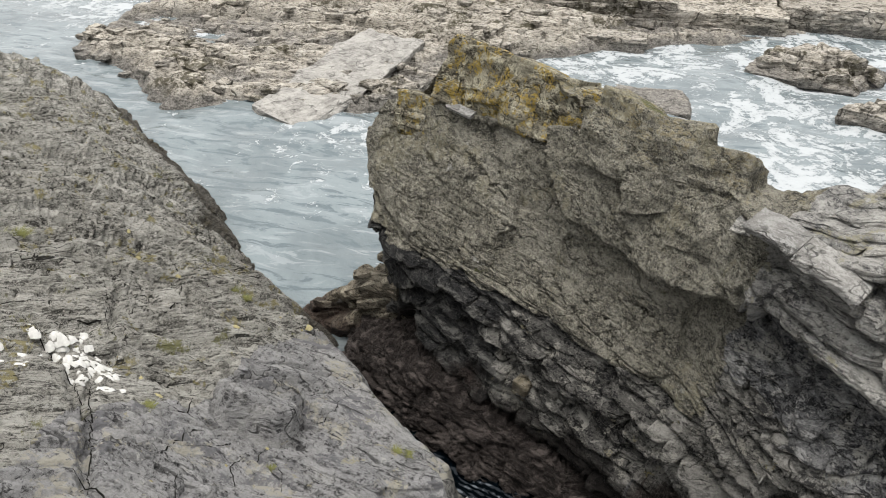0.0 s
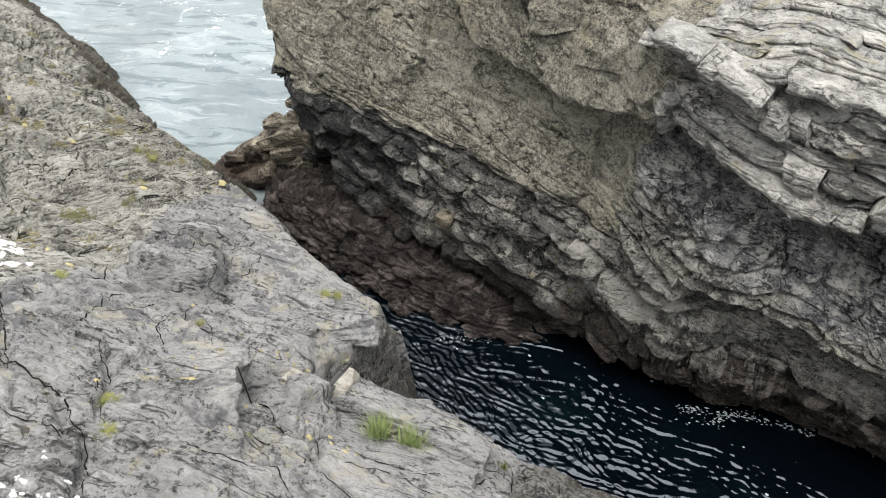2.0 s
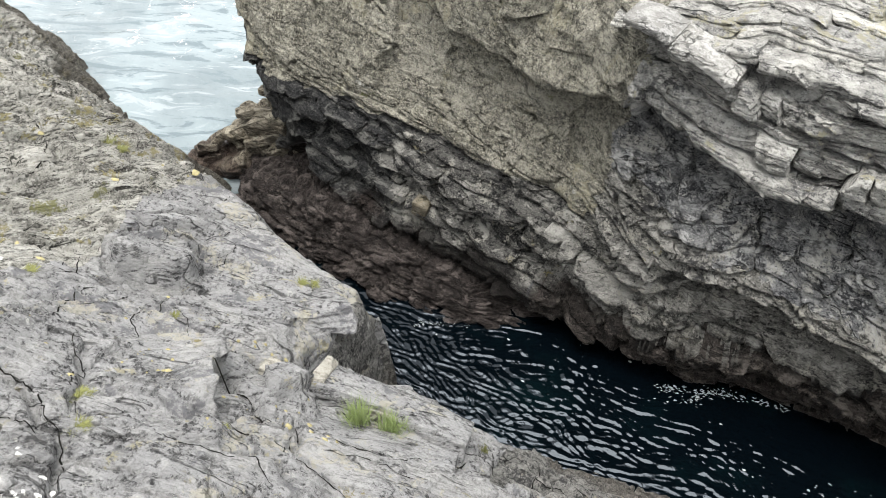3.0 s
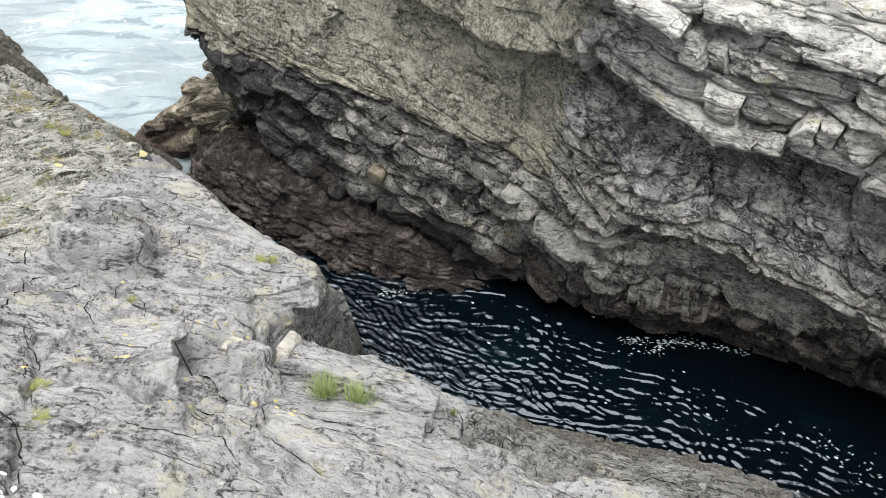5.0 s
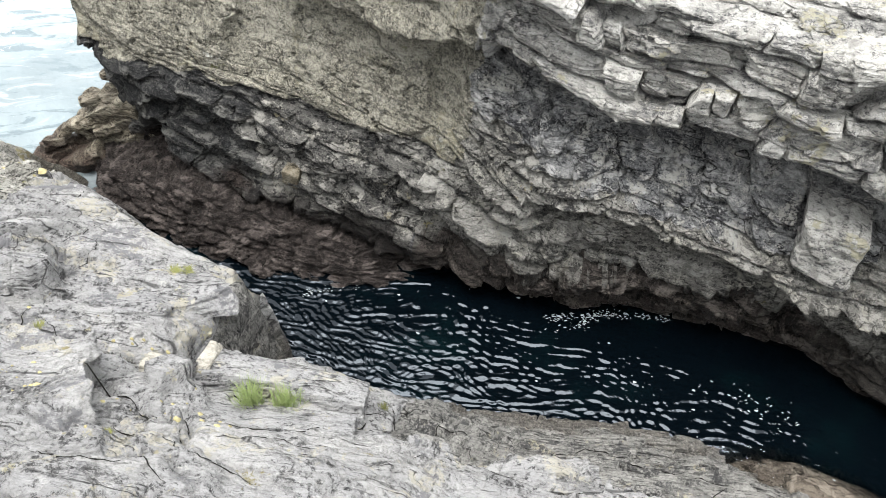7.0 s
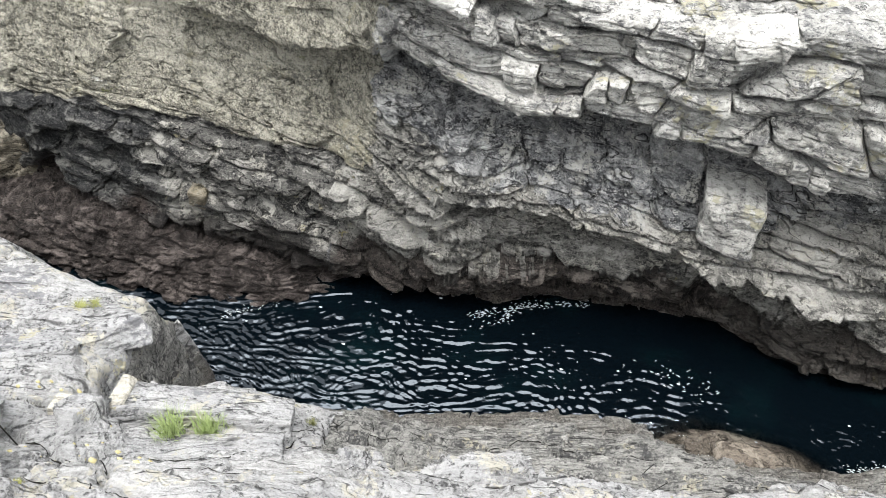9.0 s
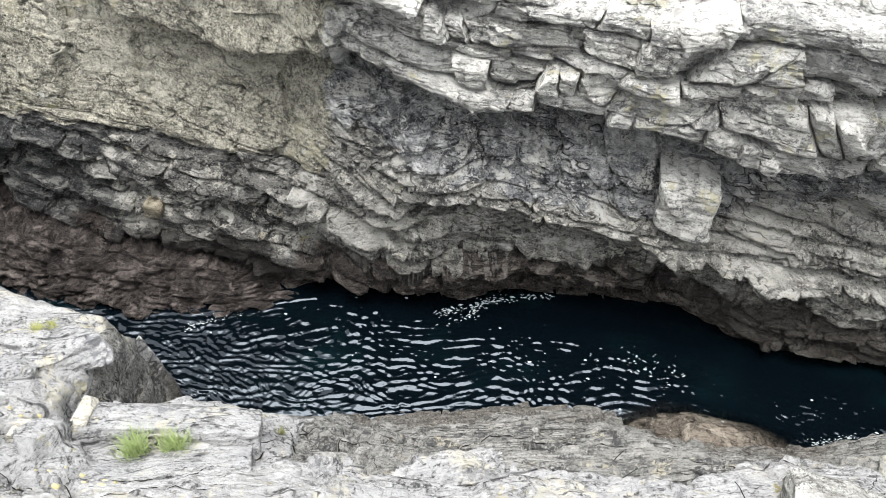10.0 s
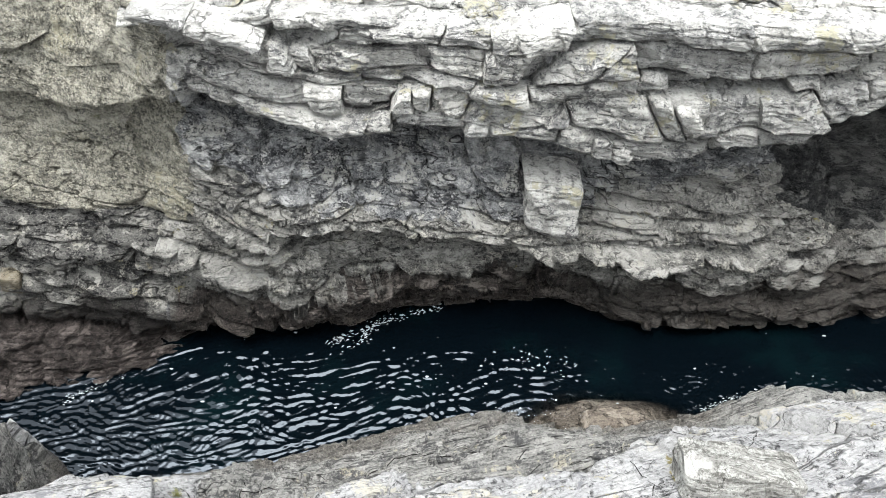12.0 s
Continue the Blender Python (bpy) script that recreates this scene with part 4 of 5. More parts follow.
def bed_block(name, xa, xb, low, high, front, mat, seed, depth, out, yaw, lean, slant, slant_b, rough=1.0):
    """One block of a bed between two joints. Its faces follow the bed's under edge, upper edge and front, so that neighbours fit tightly."""
    w = xb - xa
    nx, nf = int(np.clip(w / 0.016, 10, 70)), 15
    mid = (xa + xb) / 2
    tall = float(np.interp(mid, *high) - np.interp(mid, *low))
    # a section: (way into the rock, height 0..1)
    f = np.linspace(0, 1, nf)
    edge = min(0.017, 0.2 * tall) * (0.6 + 0.8 * rnd(np.array(seed * 1.0), np.array(3.0)))
    round_in = edge * (np.exp(-(f * tall / edge) ** 2 * 2) + np.exp(-((1 - f) * tall / edge) ** 2 * 2))
    round_in = round_in + (0.015 + 0.05 * rnd(np.array(seed * 1.0), np.array(9.0))) * np.exp(-(f * tall / 0.02) ** 2) + 0.012 * np.exp(-((1 - f) * tall / 0.02) ** 2)
    inward = np.r_[depth, depth * 0.5, 0.06 + edge, 0.02 + edge, round_in, 0.02 + edge, 0.06 + edge, depth * 0.5, depth]
    level = np.r_[0, 0, 0, 0, f, 1, 1, 1, 1]
    rim = np.array([0.006, 0.013, 0.024]) / w
    t = np.r_[0, 0, rim, np.linspace(rim[-1], 1 - rim[-1], nx)[1:-1], 1 - rim[::-1], 1, 1]
    T, V = np.meshgrid(t, np.arange(len(level)), indexing="ij")
    G, F = inward[V], level[V]
    x = xa + w * T
    zl, zh = np.interp(x, *low), np.interp(x, *high)
    # worn ends at the joints
    e = np.minimum(T, 1 - T) * w
    wear = 0.09 * rnd(np.array(seed * 1.0), np.array(8.0)) ** 2 * np.exp(-(e / 0.010) ** 2)
    thin = 0.04 * tall * np.exp(-(e / 0.03) ** 2)
    Z = zl + thin + 0.004 + (zh - zl - 2 * thin - 0.006) * F
    slip = (slant * (1 - T) + slant_b * T) * (F - 0.5) * tall
    near = G < 0.055 + edge
    q = np.where(near, 1.0, 0.0)
    Y0 = np.interp(x, *front)
    coarse = fbm(x * 2.6, Z * 3.6, Y0 * 2, seed % 7, 3)
    wob = fbm(x * 6, Z * 8, Y0 * 6 + 0.31 * seed, 660, 4)
    h, g = beds(Z - 0.12 * (zl - 1), x, 0.045, 0.22, 670 + seed % 13, 1.0, 0.14)
    plane = facets(x + 0.6 * Z, Z + 0.2 * x, 0.17, 680 + seed % 11, 0.36, 0.018)
    push = out + yaw * (x - mid) + lean * (F - 0.5) * tall - 0.035 * rough * coarse - 0.012 * wob - rough * (0.02 * (h - 0.5) - 0.008 * g) - 0.7 * rough * plane
    Y = Y0 + G + wear + q * push + (1 - q) * np.minimum(out, 0)
    Z = Z + 0.012 * fbm(x * 9, Y0 * 9, F * 3 + seed, 690, 3) + 0.01 * (rnd(np.array(seed * 1.0), np.array(5.0)) - 0.5)
    Z = Z + 0.065 * fbm(x * 1.3, Z * 2.2, x * 0, 697, 2)
    Xw = x + slip + 0.014 * fbm(Z * 14, Y0 * 3, x * 2, 695, 3)
    # close the ends
    Xw[0], Xw[-1] = Xw[1] - 0.002, Xw[-2] + 0.002
    Y[0], Y[-1] = np.maximum(Y[0], Y0[0] + depth), np.maximum(Y[-1], Y0[-1] + depth)
    return grid_mesh(name, np.stack([Xw, Y, Z], -1), [mat], shade=False)


def course(name, x0, x1, low, high, front, length, mat, seed, depth=0.32, jitter=0.05, gap=0.0, cut=0.5, label="", parent=None):
    """A course of tight-jointed blocks along the face. low, high, front: (x list, value list) of its under edge, upper edge and front."""
    r = random.Random(seed)
    x, n = x0, 0
    slant = r.uniform(-0.5, 0.5)
    while x < x1:
        w = length * r.choice((0.45, 0.7, 1.0, 1.5, 2.3)) * r.uniform(0.85, 1.15)
        n += 1
        turn = 0.4 * slant + r.uniform(-0.55, 0.55)
        if r.random() >= gap:
            part(name, bed_block(name, x, x + w - 0.003, low, high, front, mat, seed * 50 + n, depth, r.uniform(-jitter, jitter), r.uniform(-0.15, 0.15), r.uniform(-0.2, 0.2), slant, turn, 0.75 + 0.45 * cut), parent or cliff, label)
        slant = turn
        x += w


# the broken crest of the smooth face
for k, (x, y, z, size, turn) in enumerate([(-4.80, 5.03, 2.86, (0.15, 0.16, 0.30), 10), (-4.45, 5.02, 2.82, (0.24, 0.17, 0.31), -6), (-4.02, 5.03, 2.80, (0.25, 0.17, 0.30), 8), (-3.62, 5.02, 2.80, (0.22, 0.16, 0.27), -4), (-3.25, 5.02, 2.84, (0.20, 0.16, 0.24), 12), (-5.15, 4.85, 2.36, (0.22, 0.16, 0.22), 15), (-2.88, 4.84, 2.80, (0.30, 0.17, 0.32), -8), (-2.45, 4.76, 2.72, (0.28, 0.18, 0.38), 6), (-2.03, 4.68, 2.66, (0.26, 0.18, 0.38), -6)]):
    ob = part("crag_block", rock_block("crag_block", size, crag_rock if k < 6 else face_rock, 800 + k, 26, 0.1, 0.10, 0.7), cliff, "ochre lichen-crusted crag block" if k < 6 else "")
    ob.matrix_basis = pose(x, y, z, -18, random.Random(k).uniform(-12, 12), turn)

# the overhanging pale ledge, in five courses
UNDER = [-1.67, -0.92, -0.4, 0.0, 0.6, 1.0, 1.5, 1.92, 2.15, 2.66, 3.05, 3.6], [2.24, 2.06, 1.95, 2.02, 1.90, 1.85, 1.70, 1.75, 1.88, 1.86, 2.25, 2.3]
RIM = [-1.45, -0.87, -0.33, -0.05, 0.46, 1.33, 2.89, 3.6], [2.85, 2.65, 2.59, 2.65, 2.68, 2.79, 2.73, 2.7]


def between(f):
    u = np.linspace(-1.9, 3.6, 24)
    return list(u), list(np.interp(u, *UNDER) * (1 - f) + np.interp(u, *RIM) * f)


FRONT = [-1.9, -1.5, -0.9, 0.0, 1.5, 3.0, 3.6], [4.50, 4.28, 4.18, 4.13, 4.15, 4.2, 4.25]
CUTS = [0.0, 0.16, 0.44, 0.56, 0.82, 1.0]
for k in range(5):
    set_back = [4.0], [0.0]
    course("ledge_block", -1.66 + 0.05 * k, 3.5, between(CUTS[k]), between(CUTS[k + 1]), (FRONT[0], [v + 0.015 * k for v in FRONT[1]]), (0.34, 0.24, 0.5, 0.30, 0.7)[k], ledge_rock, 300 + k, jitter=(0.05, 0.09, 0.1, 0.1, 0.08)[k], gap=0.0 if k < 2 else 0.06, cut=0.5, label="pale jointed ledge block with lichen")

# a white quartz bed at its seaward end, and a short vein on the smooth face
vein_x = [-1.62, -1.4, -1.13, -0.84]
for k, (a, b) in enumerate([(-1.6, -1.28), (-1.275, -0.86)]):
    part("quartz_bed", bed_block("quartz_bed", a, b, (vein_x, [2.80, 2.77, 2.66, 2.50]), (vein_x, [2.88, 2.86, 2.75, 2.59]), ([0], [4.10]), quartz_rock, 290 + k, 0.3, 0.0, 0.05, 0.1, 0.2, 0.2, 0.6), cliff, "white quartz bed in the ledge")
vein = part("quartz_vein", rock_block("quartz_vein", (0.16, 0.05, 0.018), quartz_rock, 295, 16, 0.05, 0.1, 0.6), cliff, "short white quartz vein")
vein.matrix_basis = pose(-4.60, 4.80, 2.595, 20, 4, 0)

# upper beds that step back from its rim
for k in range(6):
    ux = [-1.75, -0.9, 0.0, 1.0, 3.4]
    course("ledge_block", -1.72 + 0.12 * k, 3.2, (ux, [2.66 + 0.03 * k, 2.60 + 0.05 * k, 2.56 + 0.05 * k, 2.64 + 0.04 * k, 2.66 + 0.035 * k]), (ux, [2.76 + 0.03 * k, 2.71 + 0.05 * k, 2.66 + 0.05 * k, 2.72 + 0.04 * k, 2.74 + 0.035 * k]), (ux, [4.24 + 0.13 * k, 4.26 + 0.15 * k, 4.3 + 0.16 * k, 4.32 + 0.16 * k, 4.34 + 0.16 * k]), 0.55, ledge_rock, 310 + k, depth=0.2, jitter=0.05, cut=0.6, label="pale jointed ledge block with lichen")

# the square block that stands out of the wall
part("standing_block", bed_block("standing_block", 0.83, 1.22, ([0.7, 1.3], [1.12, 1.09]), ([0.7, 1.3], [1.57, 1.53]), ([0.7, 1.3], [4.12, 4.08]), ledge_rock, 77, 0.4, 0.0, 0.0, 0.12, -0.05, -0.02, 0.45), cliff, "square pale block standing out of the wall")
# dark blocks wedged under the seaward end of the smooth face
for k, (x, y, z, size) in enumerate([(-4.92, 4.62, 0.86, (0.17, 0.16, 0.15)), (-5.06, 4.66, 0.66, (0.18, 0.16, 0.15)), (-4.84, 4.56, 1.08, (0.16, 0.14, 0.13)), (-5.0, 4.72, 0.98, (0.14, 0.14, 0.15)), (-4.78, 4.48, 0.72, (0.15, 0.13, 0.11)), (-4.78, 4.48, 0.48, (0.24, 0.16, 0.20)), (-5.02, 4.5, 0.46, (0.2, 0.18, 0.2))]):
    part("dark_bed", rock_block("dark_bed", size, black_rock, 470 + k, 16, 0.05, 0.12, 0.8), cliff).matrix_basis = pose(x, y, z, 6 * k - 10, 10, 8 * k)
stained = part("stained_block", rock_block("stained_block", (0.075, 0.12, 0.10), rock("rock_stained", (0.14, 0.12, 0.085), (0.36, 0.315, 0.235), (0.52, 0.48, 0.40)), 91), cliff, "ochre-stained small block")
stained.matrix_basis = pose(-3.1, 4.1, 0.66, 5, 12, 8)


outcrop = new("seaward_outcrop")
tagged(outcrop, "low brown weathered outcrop at the gully mouth", "rock outcrop")
r = random.Random(12)
part("core", rock_block("core", (0.34, 0.22, 0.36), brown_rock, 900, 34, 0.1, 0.2, 1.1), outcrop).matrix_basis = pose(-5.22, 4.34, 0.32, 0, -30, 25)
part("core", rock_block("core", (0.32, 0.26, 0.22), brown_rock, 901, 30, 0.1, 0.2, 1.1), outcrop).matrix_basis = pose(-5.50, 4.14, 0.02, 0, -22, 25)
for k in range(120):
    u, lev, off = r.uniform(0, 1), r.uniform(-0.1, 1), r.gauss(0, 0.15)
    s = r.uniform(0.045, 0.115) * (0.8 + 0.4 * u)
    part("boulder", rock_block("boulder", (s * 1.6, s * 1.0, s * 0.62), brown_rock, 910 + k, 10, 0.05, 0.10, 1.0), outcrop).matrix_basis = pose(-5.85 + 0.82 * u + 0.4 * off, 3.98 + 0.48 * u + off * (1 - 0.4 * lev), (0.22 + 0.86 * u) * lev - 0.4 * abs(off), r.uniform(-25, 25), r.uniform(-40, 10), r.uniform(0, 60))

# ---------- near side: slabs that fall to the gully ----------
NEAR = [
    (-19.0, [(-6, 2.2), (-1, 1.8), (2, 1.2), (3.0, 0.9), (3.8, 0.6), (4.3, 0.3), (4.6, 0.1), (4.8, -0.2), (5.2, -0.7)]),
    (-13.0, [(-6, 3.2), (-1, 2.7), (1.5, 2.1), (2.8, 1.75), (3.8, 1.35), (4.4, 1.0), (4.8, 0.6), (5.1, 0.1), (5.4, -0.7)]),
    (-9.5, [(-6, 3.4), (-1, 2.8), (1.4, 2.05), (2.55, 1.6), (3.32, 1.25), (3.87, 0.92), (4.27, 0.5), (4.65, 0.07), (4.8, -0.7)]),
    (-7.0, [(-6, 3.5), (-1, 2.85), (1.2, 2.05), (2.16, 1.62), (2.84, 1.23), (3.27, 0.91), (3.58, 0.45), (3.85, 0.02), (3.95, -0.7)]),
    (-5.0, [(-6, 3.6), (-1, 2.95), (1.0, 2.05), (1.7, 1.72), (2.4, 1.36), (2.92, 1.03), (3.28, 0.55), (3.6, 0.0), (3.7, -0.7)]),
    (-4.0, [(-6, 3.6), (-1, 3.05), (0.7, 2.3), (1.4, 1.8), (2.2, 1.5), (2.75, 1.2), (3.05, 0.65), (3.3, 0.0), (3.4, -0.7)]),
    (-3.2, [(-6, 3.6), (-1, 3.1), (0.6, 2.45), (1.35, 1.72), (2.0, 1.47), (2.55, 1.25), (2.85, 0.65), (3.1, 0.0), (3.2, -0.7)]),
    (-2.56, [(-6, 3.6), (-1, 3.1), (0.6, 2.41), (1.3, 1.74), (1.95, 1.47), (2.57, 1.22), (2.72, 0.7), (2.83, 0.0), (2.9, -0.7)]),
    (-2.40, [(-6, 3.6), (-1, 3.1), (0.6, 2.4), (1.3, 1.74), (1.86, 1.45), (2.42, 1.13), (2.60, 0.64), (2.72, 0.0), (2.82, -0.7)]),
    (-2.28, [(-6, 3.6), (-1, 3.1), (0.6, 2.4), (1.3, 1.72), (1.5, 1.45), (1.75, 1.05), (2.25, 0.5), (2.6, 0.0), (2.75, -0.7)]),
    (-2.10, [(-6, 3.6), (-1, 3.1), (0.6, 2.38), (1.25, 1.85), (1.5, 1.55), (1.7, 1.20), (2.2, 0.5), (2.6, 0.0), (2.75, -0.7)]),
    (-2.03, [(-6, 3.6), (-1, 3.1), (0.6, 2.35), (1.2, 1.9), (1.6, 1.6), (1.84, 1.47), (2.0, 0.85), (2.6, 0.0), (2.75, -0.7)]),
    (-1.72, [(-6, 3.6), (-1, 3.1), (0.6, 2.32), (1.2, 1.9), (1.7, 1.54), (2.06, 1.34), (2.22, 0.8), (2.72, 0.0), (2.85, -0.7)]),
    (-1.25, [(-6, 3.6), (-1, 3.1), (0.6, 2.3), (1.2, 1.9), (1.75, 1.5), (2.14, 1.18), (2.45, 0.6), (2.85, 0.0), (3.0, -0.7)]),
    (-0.5, [(-6, 3.6), (-1, 3.1), (0.6, 2.25), (1.3, 1.75), (1.85, 1.3), (2.3, 0.85), (2.75, 0.35), (3.05, 0.0), (3.2, -0.7)]),
    (0.6, [(-6, 3.6), (-1, 3.1), (0.6, 2.25), (1.4, 1.7), (2.0, 1.25), (2.6, 0.75), (2.95, 0.42), (3.2, 0.0), (3.4, -0.7)]),
    (1.5, [(-6, 3.6), (-1, 3.1), (0.6, 2.25), (1.4, 1.75), (2.1, 1.3), (2.6, 0.8), (2.95, 0.35), (3.15, 0.0), (3.3, -0.7)]),
    (2.4, [(-6, 3.6), (-1, 3.1), (0.6, 2.25), (1.5, 1.8), (2.2, 1.35), (2.8, 0.8), (3.1, 0.5), (3.25, 0.0), (3.4, -0.7)]),
    (4.0, [(-6, 3.6), (-1, 3.1), (0.6, 2.3), (1.6, 1.9), (2.2, 1.45), (2.7, 0.95), (3.05, 0.5), (3.2, 0.0), (3.4, -0.7)]),
    (8.0, [(-6, 3.6), (-1, 3.1), (0.6, 2.4), (1.6, 1.9), (2.2, 1.45), (2.7, 0.95), (3.05, 0.5), (3.2, 0.0), (3.4, -0.7)]),
]
xs = np.r_[np.linspace(-19, -11.6, 50), np.linspace(-11.5, -6.05, 190), np.linspace(-6, -2.47, 270), np.linspace(-2.46, -1.98, 110), np.linspace(-1.97, 3.6, 420), np.linspace(3.7, 8, 30)]
base = loft(NEAR, xs, np.r_[np.linspace(0, 0.55, 24), np.linspace(0.56, 0.935, 370), np.linspace(0.94, 1, 12)])
X, Y, Z = base[..., 0], base[..., 1], base[..., 2]
warp = fbm(X * 0.7, Y * 0.9, Z * 0.3, 13, 3)
# foliation: thin wavy beds that crop out along the slope
bend = np.interp(X, [-4, -2.2, -1.5, -0.5, 0.5, 9], [-2.6, -1.16, -0.6, -0.02, 0.2, 1.4])
fold = smooth(-2.3, -3.6, X + 0.3 * (Y - 1.5))
S = (1 - fold) * (0.95 * (Y - bend)) + fold * (-0.88 * X + 0.47 * Y) + 0.07 * warp
L = (1 - fold) * X + fold * (0.47 * X + 0.88 * Y)
h1, g1 = beds(S, L, 0.17, 1.8, 111, 1.0, 0.06)
h2, g2 = beds(S + 0.012 * fbm(X * 2.5, Y * 2.5, Z * 2.5, 4, 3), L, 0.05, 2.6, 121, 1.0, 0.12)
ck = np.maximum(cracks(X * 0.8 + Y * 0.5, Y, 0.55, 7, 0.010), 0.5 * cracks(X, Y * 1.4, 0.3, 8, 0.006))
calm = (1 - 3.0 * fold * (1 - fold)) * (1 - 0.6 * smooth(-5.0, -3.8, X) * smooth(-2.2, -3.2, X))
ha, ga, pa = stones(S, L, 0.26, 0.95, 600, 0.6, 0.6)
hb, gb, pb = stones(S, L, 0.085, 0.42, 620, 0.6, 0.6)
_, gc, pc = stones(S + 0.5 * L, L - 0.4 * S, 0.5, 0.7, 640, 0.8, 0.3)
strip = smooth(-0.02, 0.06, Y - np.interp(X, [-1.15, -1.0, -0.54, -0.28, -0.07, 0.16, 0.6, 0.9, 1.2, 1.5, 2.3], [2.3, 1.72, 1.76, 1.92, 2.06, 1.94, 2.08, 2.02, 2.14, 2.4, 2.7]) + 0.05 * warp) * smooth(-1.2, -1.08, X)
D = (0.35 + 0.65 * fold) * calm * (0.055 * ha - 0.05 * np.exp(-(ga / 0.009) ** 2) * (pa > 0.35) + 0.022 * hb - 0.025 * np.exp(-(gb / 0.006) ** 2) * (pb > 0.55))
D += (0.3 + 0.7 * fold) * calm * ((0.03 + 0.16 * fold) * (h1 - 0.5) - (0.02 + 0.10 * fold) * g1 + 0.02 * (h2 - 0.5) - 0.010 * g2) - 0.05 * np.exp(-(gc / 0.006) ** 2) * (pc > 0.45) * (1 - 0.4 * fold)
D += strip * (0.10 * (h1 - 0.5) - 0.06 * g1 + 0.04 * (h2 - 0.5) - 0.025 * g2 + 0.02 * hb) - 0.008 * ck
D += (0.030 - 0.010 * fold) * fbm(X * 1.8, Y * 1.8, Z * 1.8, 131, 5) + 0.004 * fbm(X * 18, Y * 18, Z * 18, 141, 3)
D += (1 - 0.6 * fold) * (facets(0.8 * X + 0.3 * Y, Y, 0.6, 525, 0.12, 0.030) + 0.6 * facets(X, Y, 0.21, 535, 0.16, 0.012))
N = normals(base)
N = -N if N[..., 2].mean() < 0 else N
pts = base + N * D[..., None]


wobX, wobY = X + 0.025 * fbm(X * 7, Y * 7, X * 0, 301, 3), Y + 0.025 * fbm(X * 7, Y * 7, X * 0, 311, 3)
# open joints: (line on the plan, half width, depth)
JOINTS = [
    ([(-2.95, 0.46), (-2.62, 0.52), (-2.39, 0.50), (-2.19, 0.45), (-2.03, 0.37), (-1.88, 0.22)], 0.016, 0.09),
    ([(-2.84, 0.92), (-2.52, 0.74), (-2.2, 0.55)], 0.013, 0.08),
    ([(-2.6, 0.33), (-2.32, 0.40), (-2.19, 0.45)], 0.010, 0.06),
    ([(-1.96, 0.70), (-1.85, 0.73), (-1.76, 0.79), (-1.62, 0.89), (-1.45, 0.86)], 0.015, 0.09),
    ([(-2.35, 1.24), (-2.16, 1.20), (-2.06, 1.22), (-1.78, 1.14), (-1.70, 1.18)], 0.018, 0.11),
    ([(-1.83, 1.30), (-1.72, 1.16), (-1.60, 1.04), (-1.42, 1.03), (-1.2, 1.0)], 0.015, 0.09),
    ([(-1.98, 1.03), (-1.82, 1.03), (-1.60, 1.06)], 0.012, 0.07),
    ([(-1.9, 1.58), (-1.7, 1.53), (-1.45, 1.47), (-1.15, 1.69), (-1.0, 1.73)], 0.013, 0.08),
    ([(-5.5, 1.9), (-5.32, 1.86), (-4.7, 1.62)], 0.018, 0.09),
    ([(-6.2, 2.5), (-5.6, 2.3), (-5.08, 2.09), (-4.6, 1.84)], 0.02, 0.10),
    ([(-5.6, 1.75), (-5.0, 1.5), (-4.5, 1.27)], 0.018, 0.09),
    ([(-4.0, 0.95), (-3.54, 0.79), (-3.03, 0.61), (-2.7, 0.44)], 0.020, 0.10),
    ([(-4.9, 0.9), (-4.3, 0.84), (-3.94, 0.82), (-3.2, 0.70)], 0.016, 0.09),
    ([(-8.4, 1.7), (-7.89, 2.42), (-7.4, 2.95), (-7.7, 3.8)], 0.02, 0.08),
    ([(-0.8, 2.14), (-0.72, 2.0), (-0.58, 1.84)], 0.013, 0.08),
    ([(-0.5, 2.22), (-0.06, 2.5), (0.3, 2.56), (0.9, 2.62)], 0.018, 0.09),
    ([(0.9, 2.7), (1.2, 2.55), (1.45, 2.4), (1.8, 2.27)], 0.018, 0.09),
    ([(1.9, 2.66), (2.06, 2.5), (2.15, 2.3)], 0.012, 0.07),
    ([(-0.9, 1.55), (-0.5, 1.75), (0.0, 1.85), (0.6, 2.0)], 0.010, 0.05),
]
# the promontory's end is a clean broken face
D *= 1 - 0.85 * np.exp(-((X + 2.32) / 0.16) ** 2) * smooth(1.2, 1.5, Y)
D += np.exp(-((X + 2.28) / 0.2) ** 2) * smooth(1.3, 1.6, Y) * (0.022 * fbm(X * 9, Y * 7, Z * 7, 151, 4) + 0.5 * facets(Z + X, Y + 0.5 * X, 0.16, 555, 0.3, 0.02))
# a dome at the gully's edge, and the dip beside it
D += 0.13 * np.exp(-((X - 2.65) / 0.34) ** 2 - ((Y - 2.95) / 0.24) ** 2) - 0.10 * np.exp(-((X - 2.1) / 0.25) ** 2 - ((Y - 3.0) / 0.2) ** 2)
for line, width, depth in JOINTS:
    d, fade = way_to(wobX, wobY, line)
    D -= 0.75 * depth * fade * np.exp(-(d / (width + 0.008)) ** 2)
for line in ([(-1.90, 1.60), (-2.05, 1.47), (-2.56, 1.43), (-3.0, 1.31), (-3.45, 1.23), (-4.2, 1.16)], [(-3.74, 1.53), (-3.5, 1.48), (-3.22, 1.59), (-3.08, 1.78)]):
    d, fade = way_to(wobX, wobY, line)
    D -= 0.05 * fade * np.exp(-(d / 0.026) ** 2)
trough, trough_fade = way_to(wobX, wobY, [(-1.98, 1.60), (-2.15, 1.50), (-2.56, 1.46), (-3.0, 1.34), (-3.4, 1.27)])
